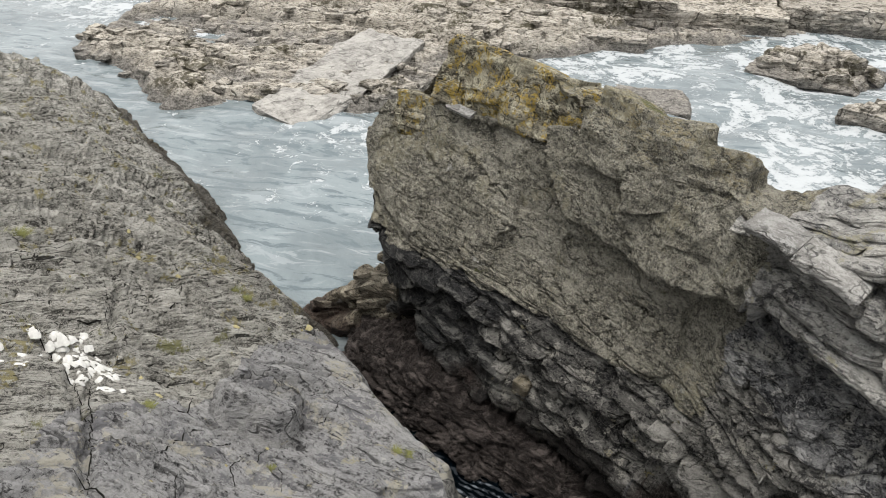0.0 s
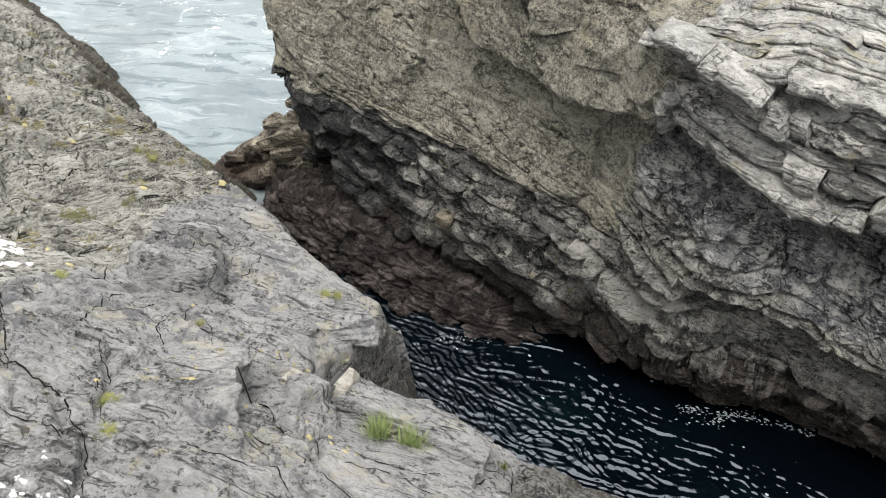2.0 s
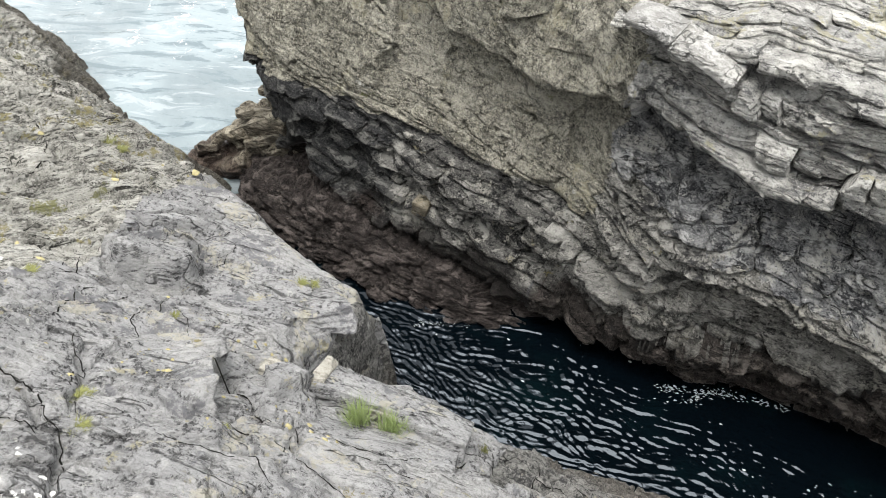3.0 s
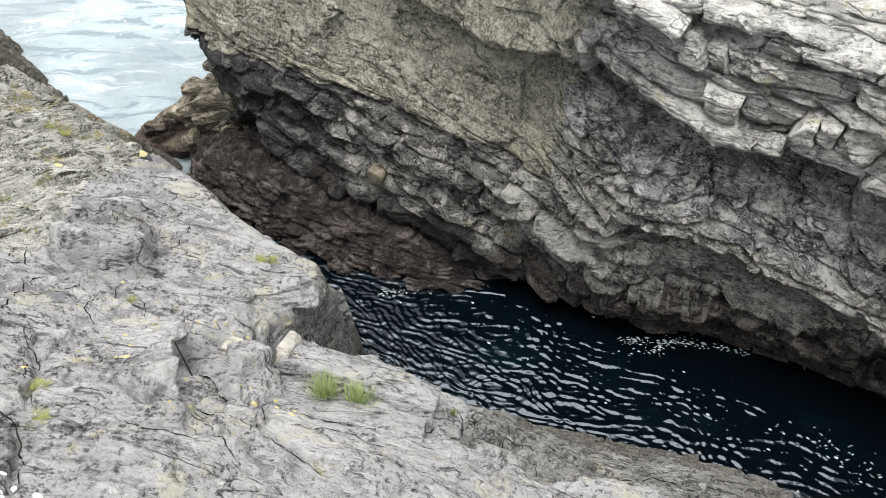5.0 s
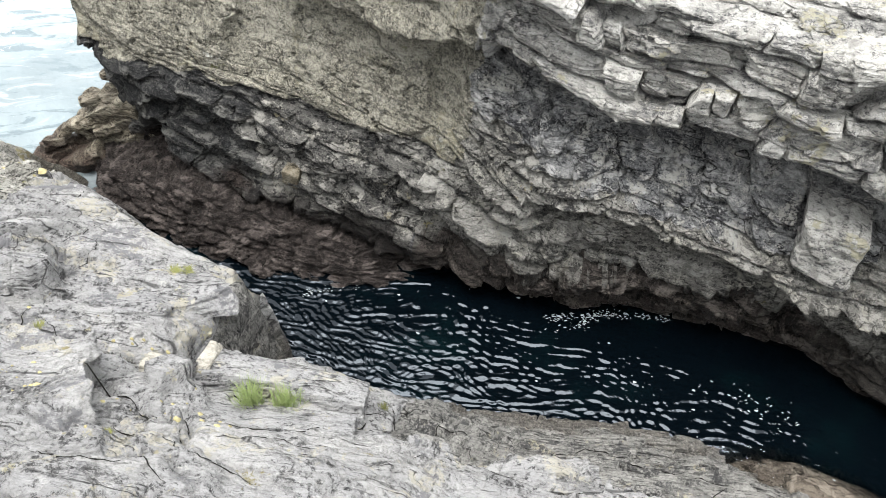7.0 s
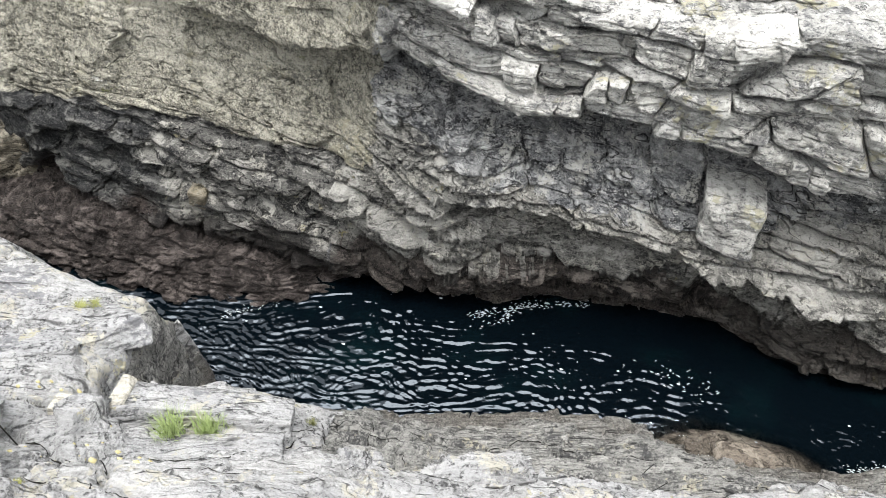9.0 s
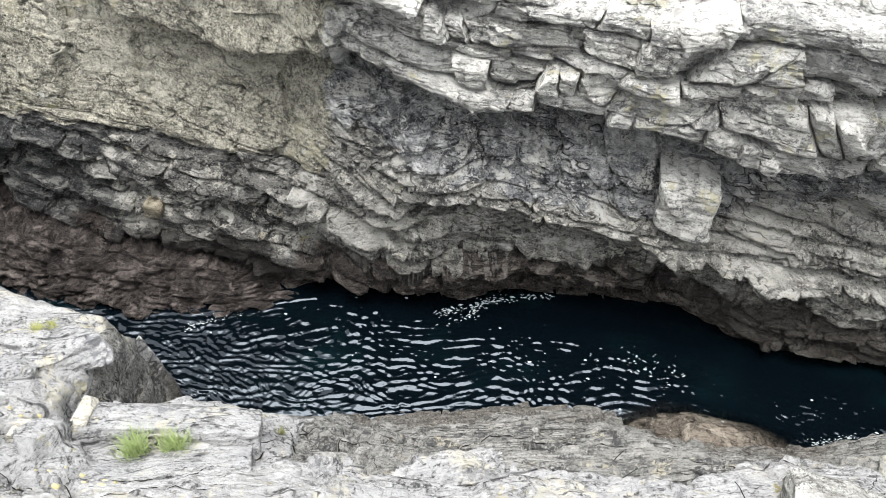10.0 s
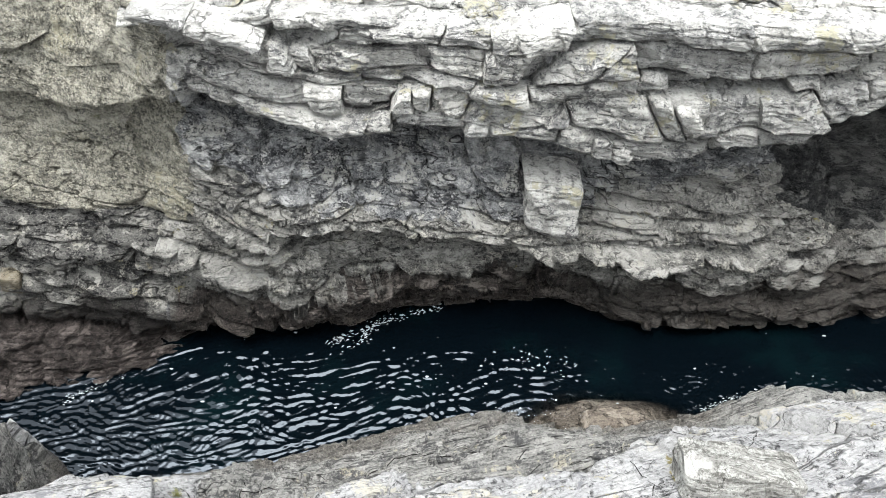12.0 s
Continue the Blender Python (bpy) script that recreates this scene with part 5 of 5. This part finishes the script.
D -= 0.22 * trough_fade * smooth(0.012, -0.012, trough) * np.exp(-(trough / 0.13) ** 2)
# steps between slabs: (line, rise on its left, decay of the rise)
STEPS = [
    ([(-1.94, 1.56), (-2.05, 1.46), (-2.56, 1.42), (-3.0, 1.30), (-3.45, 1.22), (-4.2, 1.15)], 0.11, 0.4),
    ([(-1.99, 0.93), (-2.28, 1.14), (-2.52, 1.36)], 0.19, 0.35),
    ([(-3.72, 1.55), (-3.5, 1.50), (-3.22, 1.62), (-3.1, 1.78)], 0.22, 0.45),
    ([(-3.0, 2.0), (-2.7, 1.95), (-2.45, 2.05)], 0.05, 0.3),
    ([(-1.45, 1.05), (-1.55, 0.95), (-1.7, 0.84), (-2.0, 0.72)], 0.05, 0.3),
    ([(0.6, 2.06), (0.16, 1.92), (-0.07, 2.04), (-0.28, 1.90), (-0.54, 1.74), (-0.94, 1.62), (-1.05, 1.75)], 0.13, 0.5),
    ([(2.2, 2.75), (1.5, 2.38), (1.17, 2.12), (0.87, 2.0), (0.6, 2.06)], 0.10, 0.5),
    ([(-6.6, 2.9), (-5.8, 2.35), (-5.0, 2.0), (-4.4, 1.9)], 0.08, 0.5),
    ([(-9.5, 3.0), (-8.0, 2.6), (-6.8, 2.1), (-6.0, 1.6)], 0.12, 0.6),
]
# bedding edges that run across the headland
r = random.Random(31)
for k in range(26):
    x = -4.55 - 0.24 * k + r.uniform(-0.1, 0.1)
    y = r.uniform(0.7, 1.5) + 0.10 * max(0, -6 - x)
    line = [(x, y)]
    for _ in range(r.randint(3, 6)):
        a = radians(np.interp(x, [-10.5, -9.0, -7.4, -6.2, -5.2, -4.4], [48, 62, 88, 108, 62, 42]) + r.uniform(-16, 16))
        x, y = x + 0.36 * math.cos(a), y + 0.36 * math.sin(a)
        line.append((x, y))
    STEPS.append((line, r.uniform(0.04, 0.09), r.uniform(0.15, 0.4)))
for line, rise, decay in STEPS:
    d, fade = way_to(wobX, wobY, line)
    D += rise * fade * smooth(-0.007, 0.007, d) * np.exp(-np.maximum(d, 0) / decay)
pts = base + N * D[..., None]
ground_pts, ground_x = pts, xs
stone = (X + 0.5 * (Y - 1.2) + 0.3 * warp < -3.6).astype(int)
end_face = (X > -2.5) & (X < -2.12) & (Y > 1.45) & (Z < 1.3 - 0.12 * warp)
# darker rock on strip and end face; in the trough it paints the crease's shade
stone = np.where((strip > 0.5) | end_face | ((trough < 0.0) & (trough > -0.11) & (X < -2.0) & (X > -2.9) & (trough_fade > 0.5)), 2, stone)
ground_mesh = grid_mesh("ground", pts, [slab_rock, head_rock, strip_rock], stone)
ground = new("ground", ground_mesh)
tagged(ground, "grey weathered rock slabs with cracks and lichen", "rock slab", kind="structure")

# ---------- shore platform beyond the gully mouth ----------
px, py = np.meshgrid(np.r_[np.linspace(-40, -20.2, 70), np.linspace(-20, -5, 240), np.linspace(-4.8, 6, 60)], np.r_[np.linspace(5.5, 20, 230), np.linspace(20.2, 50, 70)], indexing="ij")
z0 = px * 0
inland = py - np.interp(px, [-40, -22, -18, -13.3, -12.2, -10.5, -10.3, -8.9, -5.6, 6], [17, 11.0, 6.5, 6.2, 7.6, 8.8, 14.0, 17.2, 22, 30])
inland = inland + 0.5 * fbm(px * 0.5, py * 0.5, z0, 17, 3)
edge = np.minimum(inland, (px + 20 + 0.45 * (py - 6)) * 1.0 + 2.0)
strike = px * 0.35 - py * 0.94
h1, g1 = beds(strike * 0.35 + 0.3 * fbm(px * 0.3, py * 0.3, z0, 19, 3), px * 0.94 + py * 0.35, 0.42, 2.2, 211, 1.0, 0.08)
h2, g2 = beds(strike + 0.2 * fbm(px * 0.7, py * 0.7, z0, 29, 3), px, 0.34, 0.6, 221, 1.0, 0.12)
pz = -0.45 + 0.62 * smooth(-0.9, 0.3, edge) + 0.3 * smooth(1, 9, edge) + (0.40 * (h1 - 0.35) - 0.12 * g1) * smooth(-0.4, 0.6, edge)
pz += (0.15 * (h2 - 0.45) - 0.09 * g2) * smooth(-0.6, 0.2, edge) + 0.06 * fbm(px * 1.2, py * 1.2, z0, 23, 4)
platform = new("shore_platform", grid_mesh("shore_platform", np.stack([px, py, pz], -1), [shore_rock]))
tagged(platform, "pale brown wave-cut rock platform, stepped and wet", "rock platform", kind="structure")

# jointed blocks along the strike of the platform
r = random.Random(77)
kinds = [rock_block("platform_block", (r.uniform(0.14, 0.34), r.uniform(0.10, 0.20), 0.055), shore_rock, 1100 + k, 8, 0.05, 0.08, 0.7) for k in range(14)]
for k in range(298):
    for _ in range(40):
        u, w = r.uniform(0, 1), r.uniform(0, 1)
        x, y = (-19 + 9.5 * u, 6.3 + 8 * w * (0.4 + u)) if k < 230 else (-16 + 10 * u, 13 + 13 * w)
        i, j = int(np.searchsorted(px[:, 0], x)), int(np.searchsorted(py[0], y))
        if edge[i, j] > -0.3:
            break
    ob = part("platform_block", kinds[k % 14], platform)
    s = r.uniform(0.5, 1.15)
    ob.matrix_basis = Matrix.Translation((x, y, pz[i, j] + r.uniform(-0.05, 0.03))) @ pose(0, 0, 0, r.uniform(-10, 10), r.uniform(-8, 8), 20 + r.uniform(-9, 9) + r.choice((0, 0, 90))) @ Matrix.Diagonal((s, s, r.uniform(0.7, 1.2), 1))

# loose slabs and knobs on and before the platform
def shore_slab(x, y, z, size, turn, tilt=(0, 0), mat=None, seed=0, label="flat brown slab of the shore platform"):
    ob = new("shore_slab", rock_block("shore_slab", size, mat or shore_rock, 1200 + seed, 22, 0.12, 0.06, 0.9 if mat else 0.35))
    ob.matrix_world = pose(x, y, z, tilt[0], tilt[1], turn)
    return tagged(ob, label, "rock slab", "slabs of the shore platform")


shore_slab(-11.9, 9.2, -0.04, (0.8, 2.3, 0.35), 22, (6, 4), wet_slab, seed=1, label="long smooth grey slab dipping into the sea")
shore_slab(-11.4, 17.6, 0.35, (1.9, 0.9, 0.4), 32, seed=2)
shore_slab(-13.2, 18.6, 0.3, (1.6, 1.0, 0.35), 30, seed=3)
shore_slab(-9.3, 18.9, 0.2, (0.9, 0.6, 0.35), 34, seed=4)
shore_slab(-8.2, 19.8, 0.2, (0.8, 0.7, 0.3), 25, seed=5)
shore_slab(-6.8, 21.4, 0.3, (1.3, 0.8, 0.35), 30, seed=6)
shore_slab(-10.2, 15.6, 0.1, (1.2, 0.4, 0.2), 30, seed=7)
shore_slab(-7.2, 12.9, -0.12, (0.9, 0.7, 0.2), 30, seed=8, label="low slab awash in white water")


def sea_rock(x, y, wide, count, seed):
    """A knobby rock in the sea: a low core with boulders wedged over it."""
    r = random.Random(seed)
    ob = new("sea_rock")
    ob.matrix_world = pose(x, y, 0)
    tagged(ob, "brown knobby rock standing in white water", "sea rock", "rocks in the sea")
    part("core", rock_block("core", (wide, wide * 0.7, 0.3), shore_rock, seed, 24, 0.1, 0.2, 0.9), ob)
    for k in range(count):
        a, q = r.uniform(0, 6.28), r.uniform(0, 1) ** 0.6
        s = r.uniform(0.12, 0.26) * wide * 0.7
        part("knob", rock_block("knob", (s * 1.1, s, s * 0.95), shore_rock, seed + 1 + k, 9, 0.08, 0.2, 0.9), ob).matrix_basis = pose(0.9 * wide * q * math.cos(a), 0.65 * wide * q * math.sin(a), 0.46 - 0.26 * q, r.uniform(-20, 20), r.uniform(-20, 20), r.uniform(0, 90))
    return ob


sea_rock(-5.3, 17.0, 1.35, 30, 1500)
sea_rock(-3.3, 14.9, 0.8, 14, 1560)
sea_rock(-10.6, 9.6, 0.4, 10, 1590)


# ---------- small things on the near rock ----------
def on_ground(x, y):
    i = int(np.clip(np.searchsorted(ground_x, x), 1, len(ground_x) - 1))
    f = (x - ground_x[i - 1]) / (ground_x[i] - ground_x[i - 1])
    a, b = (np.interp(y, ground_pts[k, :, 1], ground_pts[k, :, 2]) for k in (i - 1, i))
    return float(a * (1 - f) + b * f)


def joined(name, verts, faces, mat, smooth_faces=True):
    me = bpy.data.meshes.new(name)
    me.from_pydata(verts, [], faces)
    me.materials.append(mat)
    if smooth_faces:
        me.polygons.foreach_set("use_smooth", np.ones(len(faces), bool))
    me.update()
    return me


def crust(x, y, size, r, thick=0.004):
    """Points and faces of one irregular lichen patch that lies on the rock."""
    n = 13
    rad = [size * r.uniform(0.75, 1.12) for _ in range(n)]
    z = on_ground(x, y)
    verts, faces = [(x, y, z + thick * 1.6)], []
    for ring, f in ((1, 0.6), (2, 1.0)):
        for k in range(n):
            a = 2 * math.pi * k / n
            px_, py_ = x + f * rad[k] * 1.25 * math.cos(a), y + f * rad[k] * math.sin(a)
            reach = 0.75 * f * rad[k]
            verts.append((px_, py_, min(max(on_ground(px_, py_), z - reach), z + 0.5 * reach) + (thick if ring == 1 else -0.004)))
    for k in range(n):
        m = (k + 1) % n
        faces.append((0, 1 + k, 1 + m))
        faces.append((1 + k, 1 + n + k, 1 + n + m, 1 + m))
    return verts, faces


def lichen_patch(x, y, size, mat, r, label):
    ob = part("lichen_patch", joined("lichen_patch", *crust(x, y, size, r), mat), ground, label)
    return ob


r = random.Random(5)
for cx, cy, dx, dy, count, size in [(-4.22, 0.90, 0.15, 0.07, 52, 0.034), (-3.98, 1.00, 0.14, 0.06, 40, 0.030), (-4.10, 0.62, 0.14, 0.08, 14, 0.036), (-3.72, 0.98, 0.05, 0.04, 3, 0.04), (-2.0, 0.22, 0.10, 0.05, 22, 0.017), (1.35, 2.3, 0.1, 0.1, 4, 0.03)]:
    for _ in range(count):
        lichen_patch(cx + r.gauss(0, dx), cy + r.gauss(0, dy), size * r.uniform(0.5, 1.2), lichen_mat, r, "chalk-white crusty lichen patch")
for cx, cy, dx, dy, count, size in [(-3.85, 1.20, 0.14, 0.03, 9, 0.026), (-2.42, 1.02, 0.12, 0.06, 14, 0.017), (-1.75, 1.25, 0.12, 0.05, 12, 0.016), (-2.1, 1.42, 0.14, 0.05, 10, 0.015), (-2.6, 1.9, 0.25, 0.2, 10, 0.012), (-2.05, 1.18, 0.10, 0.04, 4, 0.02), (-2.42, 1.72, 0.10, 0.10, 7, 0.022), (-4.72, 2.80, 0.12, 0.05, 9, 0.035), (-4.45, 2.98, 0.12, 0.05, 8, 0.035), (-3.2, 1.0, 0.3, 0.2, 4, 0.015), (-2.5, 0.8, 0.3, 0.2, 5, 0.013), (-1.9, 1.0, 0.2, 0.15, 4, 0.013), (-5.5, 1.9, 0.5, 0.3, 12, 0.026), (-6.8, 2.3, 0.7, 0.4, 14, 0.034), (-8.2, 2.6, 0.5, 0.5, 8, 0.04)]:
    for _ in range(count):
        lichen_patch(cx + r.gauss(0, dx), cy + r.gauss(0, dy), size * r.choice((0.3, 0.4, 0.6, 0.9)) * r.uniform(0.7, 1.2), yellow_mat, r, "mustard-yellow lichen patch")


def tuft(name, x, y, blades, height, spread, mat, label, seed):
    """A tuft of thin curved blades."""
    r = random.Random(seed)
    verts, faces = [], []
    z = on_ground(x, y) - 0.01
    for _ in range(blades):
        a, lean = r.uniform(0, 2 * math.pi), r.uniform(0.1, 0.95)
        h, w = height * r.uniform(0.55, 1.1), r.uniform(0.0016, 0.003)
        ox, oy = r.gauss(0, spread * 0.3), r.gauss(0, spread * 0.3)
        side = (-math.sin(a) * w, math.cos(a) * w)
        base_i = len(verts)
        for s in (0.0, 0.35, 0.7, 1.0):
            out = spread * lean * s ** 1.5
            up = h * (s - 0.35 * lean * s * s)
            k = 1 - 0.85 * s
            cx, cy, cz = x + ox + math.cos(a) * out, y + oy + math.sin(a) * out, z + up
            verts += [(cx - side[0] * k, cy - side[1] * k, cz), (cx + side[0] * k, cy + side[1] * k, cz + 0.001)]
        for s in range(3):
            q = base_i + 2 * s
            faces.append((q, q + 1, q + 3, q + 2))
    return tagged(new(name, joined(name, verts, faces, mat)), label, "grass tuft", "green tufts on the rock")


tuft("grass_tuft", -1.66, 1.53, 240, 0.22, 0.10, grass_mat, "bright green grass tuft in a rock joint", 1)
tuft("grass_tuft", -1.50, 1.60, 220, 0.20, 0.095, grass_mat, "bright green grass tuft in a rock joint", 2)
tuft("grass_tuft", -1.16, 1.98, 60, 0.08, 0.03, moss_mat, "small yellowing grass tuft at the slab's edge", 3)
for k, (x, y, s) in enumerate([(-2.33, 0.65, 0.045), (-2.16, 0.53, 0.05), (-2.80, 2.30, 0.06), (-5.26, 2.62, 0.10), (-5.1, 2.64, 0.07), (-1.95, 0.98, 0.03), (-6.2, 1.2, 0.14), (-6.0, 1.3, 0.10), (-3.0, 1.5, 0.04), (-7.8, 2.2, 0.12), (-2.75, 2.36, 0.045), (-3.45, 1.05, 0.05)]):
    tuft("moss_cushion", x, y, 200, s * 0.6, s, moss_mat, "olive-green moss cushion in a crack", 20 + k)

# dark ribbons that wander along the joints and paint the shade inside open cracks
def crack(line, width, seed):
    r = random.Random(seed)
    pts = []
    for (ax, ay), (bx, by) in zip(line[:-1], line[1:]):
        n = max(2, int(math.hypot(bx - ax, by - ay) / 0.022))
        pts += [(ax + (bx - ax) * k / n, ay + (by - ay) * k / n) for k in range(n)]
    pts.append(line[-1])
    m = len(pts)
    verts, faces, off = [], [], 0.0
    for k, (x, y) in enumerate(pts):
        a, c = pts[max(k - 1, 0)], pts[min(k + 1, m - 1)]
        dx, dy = c[0] - a[0], c[1] - a[1]
        d = math.hypot(dx, dy) or 1.0
        nx_, ny_ = -dy / d, dx / d
        off = 0.86 * off + r.gauss(0, 0.006)
        taper = min(1.0, 6 * k / m, 6 * (m - 1 - k) / m)
        half = width * taper * r.uniform(0.25, 1.0) + 0.0008
        for s_ in (-1, 1):
            px_, py_ = x + nx_ * (off + s_ * half), y + ny_ * (off + s_ * half)
            verts.append((px_, py_, on_ground(px_, py_) + 0.005))
        if k:
            q = 2 * k
            faces.append((q - 2, q - 1, q + 1, q))
    part("crack", joined("crack", verts, faces, crack_shade), ground, "dark narrow crack in the slab")


for k, (line, width, depth) in enumerate(JOINTS):
    crack(line, 0.2 * width, 40 + k)
r = random.Random(61)
for k in range(30):
    # short hairline cracks across the slabs
    x, y = r.uniform(-6.5, 2.2), 0
    lo, hi = (0.9, 2.6) if x < -3 else (0.5, 1.9) if x < -1 else (1.7, 2.4)
    y = r.uniform(lo, hi)
    a = r.choice((0.5, 1.25, 2.0)) + r.uniform(-0.2, 0.2)
    n = r.randint(3, 6)
    line = [(x, y)]
    for _ in range(n):
        a += r.gauss(0, 0.28)
        x, y = x + 0.085 * math.cos(a), y + 0.085 * math.sin(a)
        line.append((x, y))
    crack(line, r.uniform(0.002, 0.004), 100 + k)

# slabs that lie on the slope: place, half sizes, turn, tilt down to the gully
for k, (x, y, dz, size, turn, tilt, roll) in enumerate([(-1.60, 1.74, -0.035, (0.43, 0.15, 0.10), 15, -27, 12), (-1.45, 1.40, -0.07, (0.40, 0.20, 0.09), 20, -30, 4), (-2.62, 2.18, -0.07, (0.30, 0.20, 0.09), 40, -22, 6), (-2.9, 1.85, -0.07, (0.36, 0.16, 0.08), 30, -20, 4)]):
    ob = part("ledge_slab", rock_block("ledge_slab", size, slab_rock, 700 + k, 34, 0.04, 0.10, 0.95), ground, "grey bedded slab lying on the slope")
    ob.matrix_basis = pose(x, y, on_ground(x, y) + dz, tilt, roll, turn)

# the slab's pale broken end, and a low pale piece beside it
pale_rock = rock("rock_pale_break", (0.36, 0.34, 0.295), (0.70, 0.67, 0.595), (0.88, 0.85, 0.78), mottle=0.4, speckle=0.2, joints=0.3, lam=0.2)
slab_end = pose(-1.60, 1.74, on_ground(-1.60, 1.74) - 0.035, -27, 12, 15)
part("pale_end", rock_block("pale_end", (0.045, 0.135, 0.095), pale_rock, 745, 16, 0.04, 0.08, 0.5), ground, "cream broken end of the slab").matrix_basis = slab_end @ Matrix.Translation((-0.425, 0.0, 0.01))
part("pale_end", rock_block("pale_end", (0.14, 0.07, 0.05), pale_rock, 746, 16, 0.04, 0.08, 0.7), ground, "cream broken end of the slab").matrix_basis = slab_end @ Matrix.Translation((-0.60, -0.06, -0.03))

boulder = new("crusted_boulder", rock_block("crusted_boulder", (0.30, 0.17, 0.11), crust_rock, 640, 40, 0.07, 0.25, 0.8))
boulder.matrix_world = pose(1.70, 1.96, on_ground(1.70, 1.96) - 0.03, -26, 4, -8)
tagged(boulder, "pale lichen-crusted low boulder on the slab", "boulder")

bx, by = np.meshgrid(np.linspace(-4.3, 4.4, 120), np.linspace(2.1, 5.0, 50), indexing="ij")
bed = new("sea_bed", grid_mesh("sea_bed", np.stack([bx, by, -0.5 + 0.05 * fbm(bx * 2, by * 2, bx * 0, 657, 4)], -1), [awash_rock]))
tagged(bed, "brown rocky bed of the gully under water", "sea bed", kind="structure")
shelf = new("awash_ledge", rock_lump("awash_ledge", (0.66, 0.24, 0.20), awash_rock, 650, 44, 0.07, 0.22, 2.3))
shelf.matrix_world = pose(1.5, 3.20, -0.17, -6, 1, 3)
tagged(shelf, "brown weedy ledge just awash at the water's edge", "rock ledge")


# ---------- foam ----------
def foam_streak(line, width, seed, count=120):
    """A lacy streak of foam afloat along a line on the plan: many small torn scraps."""
    r = random.Random(seed)
    verts, faces = [], []
    for _ in range(count):
        s = r.uniform(0, 0.999) * (len(line) - 1)
        k = int(s)
        f = s - k
        off = r.gauss(0, width)
        x = line[k][0] * (1 - f) + line[k + 1][0] * f + r.gauss(0, width)
        y = line[k][1] * (1 - f) + line[k + 1][1] * f + off
        size = min(width, 0.02) * r.uniform(0.08, 0.4)
        q = len(verts)
        verts.append((x, y, 0.022))
        turn = r.uniform(-0.5, 0.9)
        for m in range(8):
            a = 2 * math.pi * m / 8
            u, v = size * r.uniform(1.0, 3.2) * math.cos(a), size * r.uniform(0.2, 0.7) * math.sin(a)
            verts.append((x + u * math.cos(turn) - v * math.sin(turn), y + u * math.sin(turn) + v * math.cos(turn), 0.012))
        faces += [(q, q + 1 + m, q + 1 + (m + 1) % 8) for m in range(8)]
    return tagged(new("foam_streak", joined("foam_streak", verts, faces, foam_mat)), "torn white streak of foam on dark water", "foam", "foam streaks", "stuff")


foam_streak([(-0.72, 3.92), (-0.55, 4.02), (-0.3, 4.16), (-0.05, 4.24), (0.22, 4.31)], 0.022, 1, 130)
foam_streak([(-0.6, 3.86), (-0.42, 3.98), (-0.38, 4.08), (-0.25, 4.16)], 0.024, 2, 60)
foam_streak([(-2.7, 3.36), (-2.5, 3.5), (-2.3, 3.62)], 0.03, 7, 60)
foam_streak([(0.6, 3.75), (0.9, 3.85), (1.15, 3.78), (1.35, 3.65)], 0.06, 3, 34)
foam_streak([(0.7, 3.65), (1.0, 3.72), (1.2, 3.62)], 0.05, 4, 16)
foam_streak([(2.2, 3.3), (2.5, 3.4), (2.9, 3.42)], 0.014, 6)
r = random.Random(9)
verts, faces = [], []
for _ in range(26):
    x = r.uniform(-2.6, 3.4)
    y = r.uniform(3.3, 4.05)
    s = r.uniform(0.004, 0.013)
    q = len(verts)
    verts.append((x, y, 0.024))
    for k in range(7):
        a = 2 * math.pi * k / 7
        verts.append((x + s * r.uniform(0.8, 1.8) * math.cos(a), y + s * r.uniform(0.5, 1.1) * math.sin(a), 0.014))
    faces += [(q, q + 1 + k, q + 1 + (k + 1) % 7) for k in range(7)]
tagged(new("foam_scraps", joined("foam_scraps", verts, faces, foam_mat)), "scattered scraps of white foam on the water", "foam", kind="stuff")
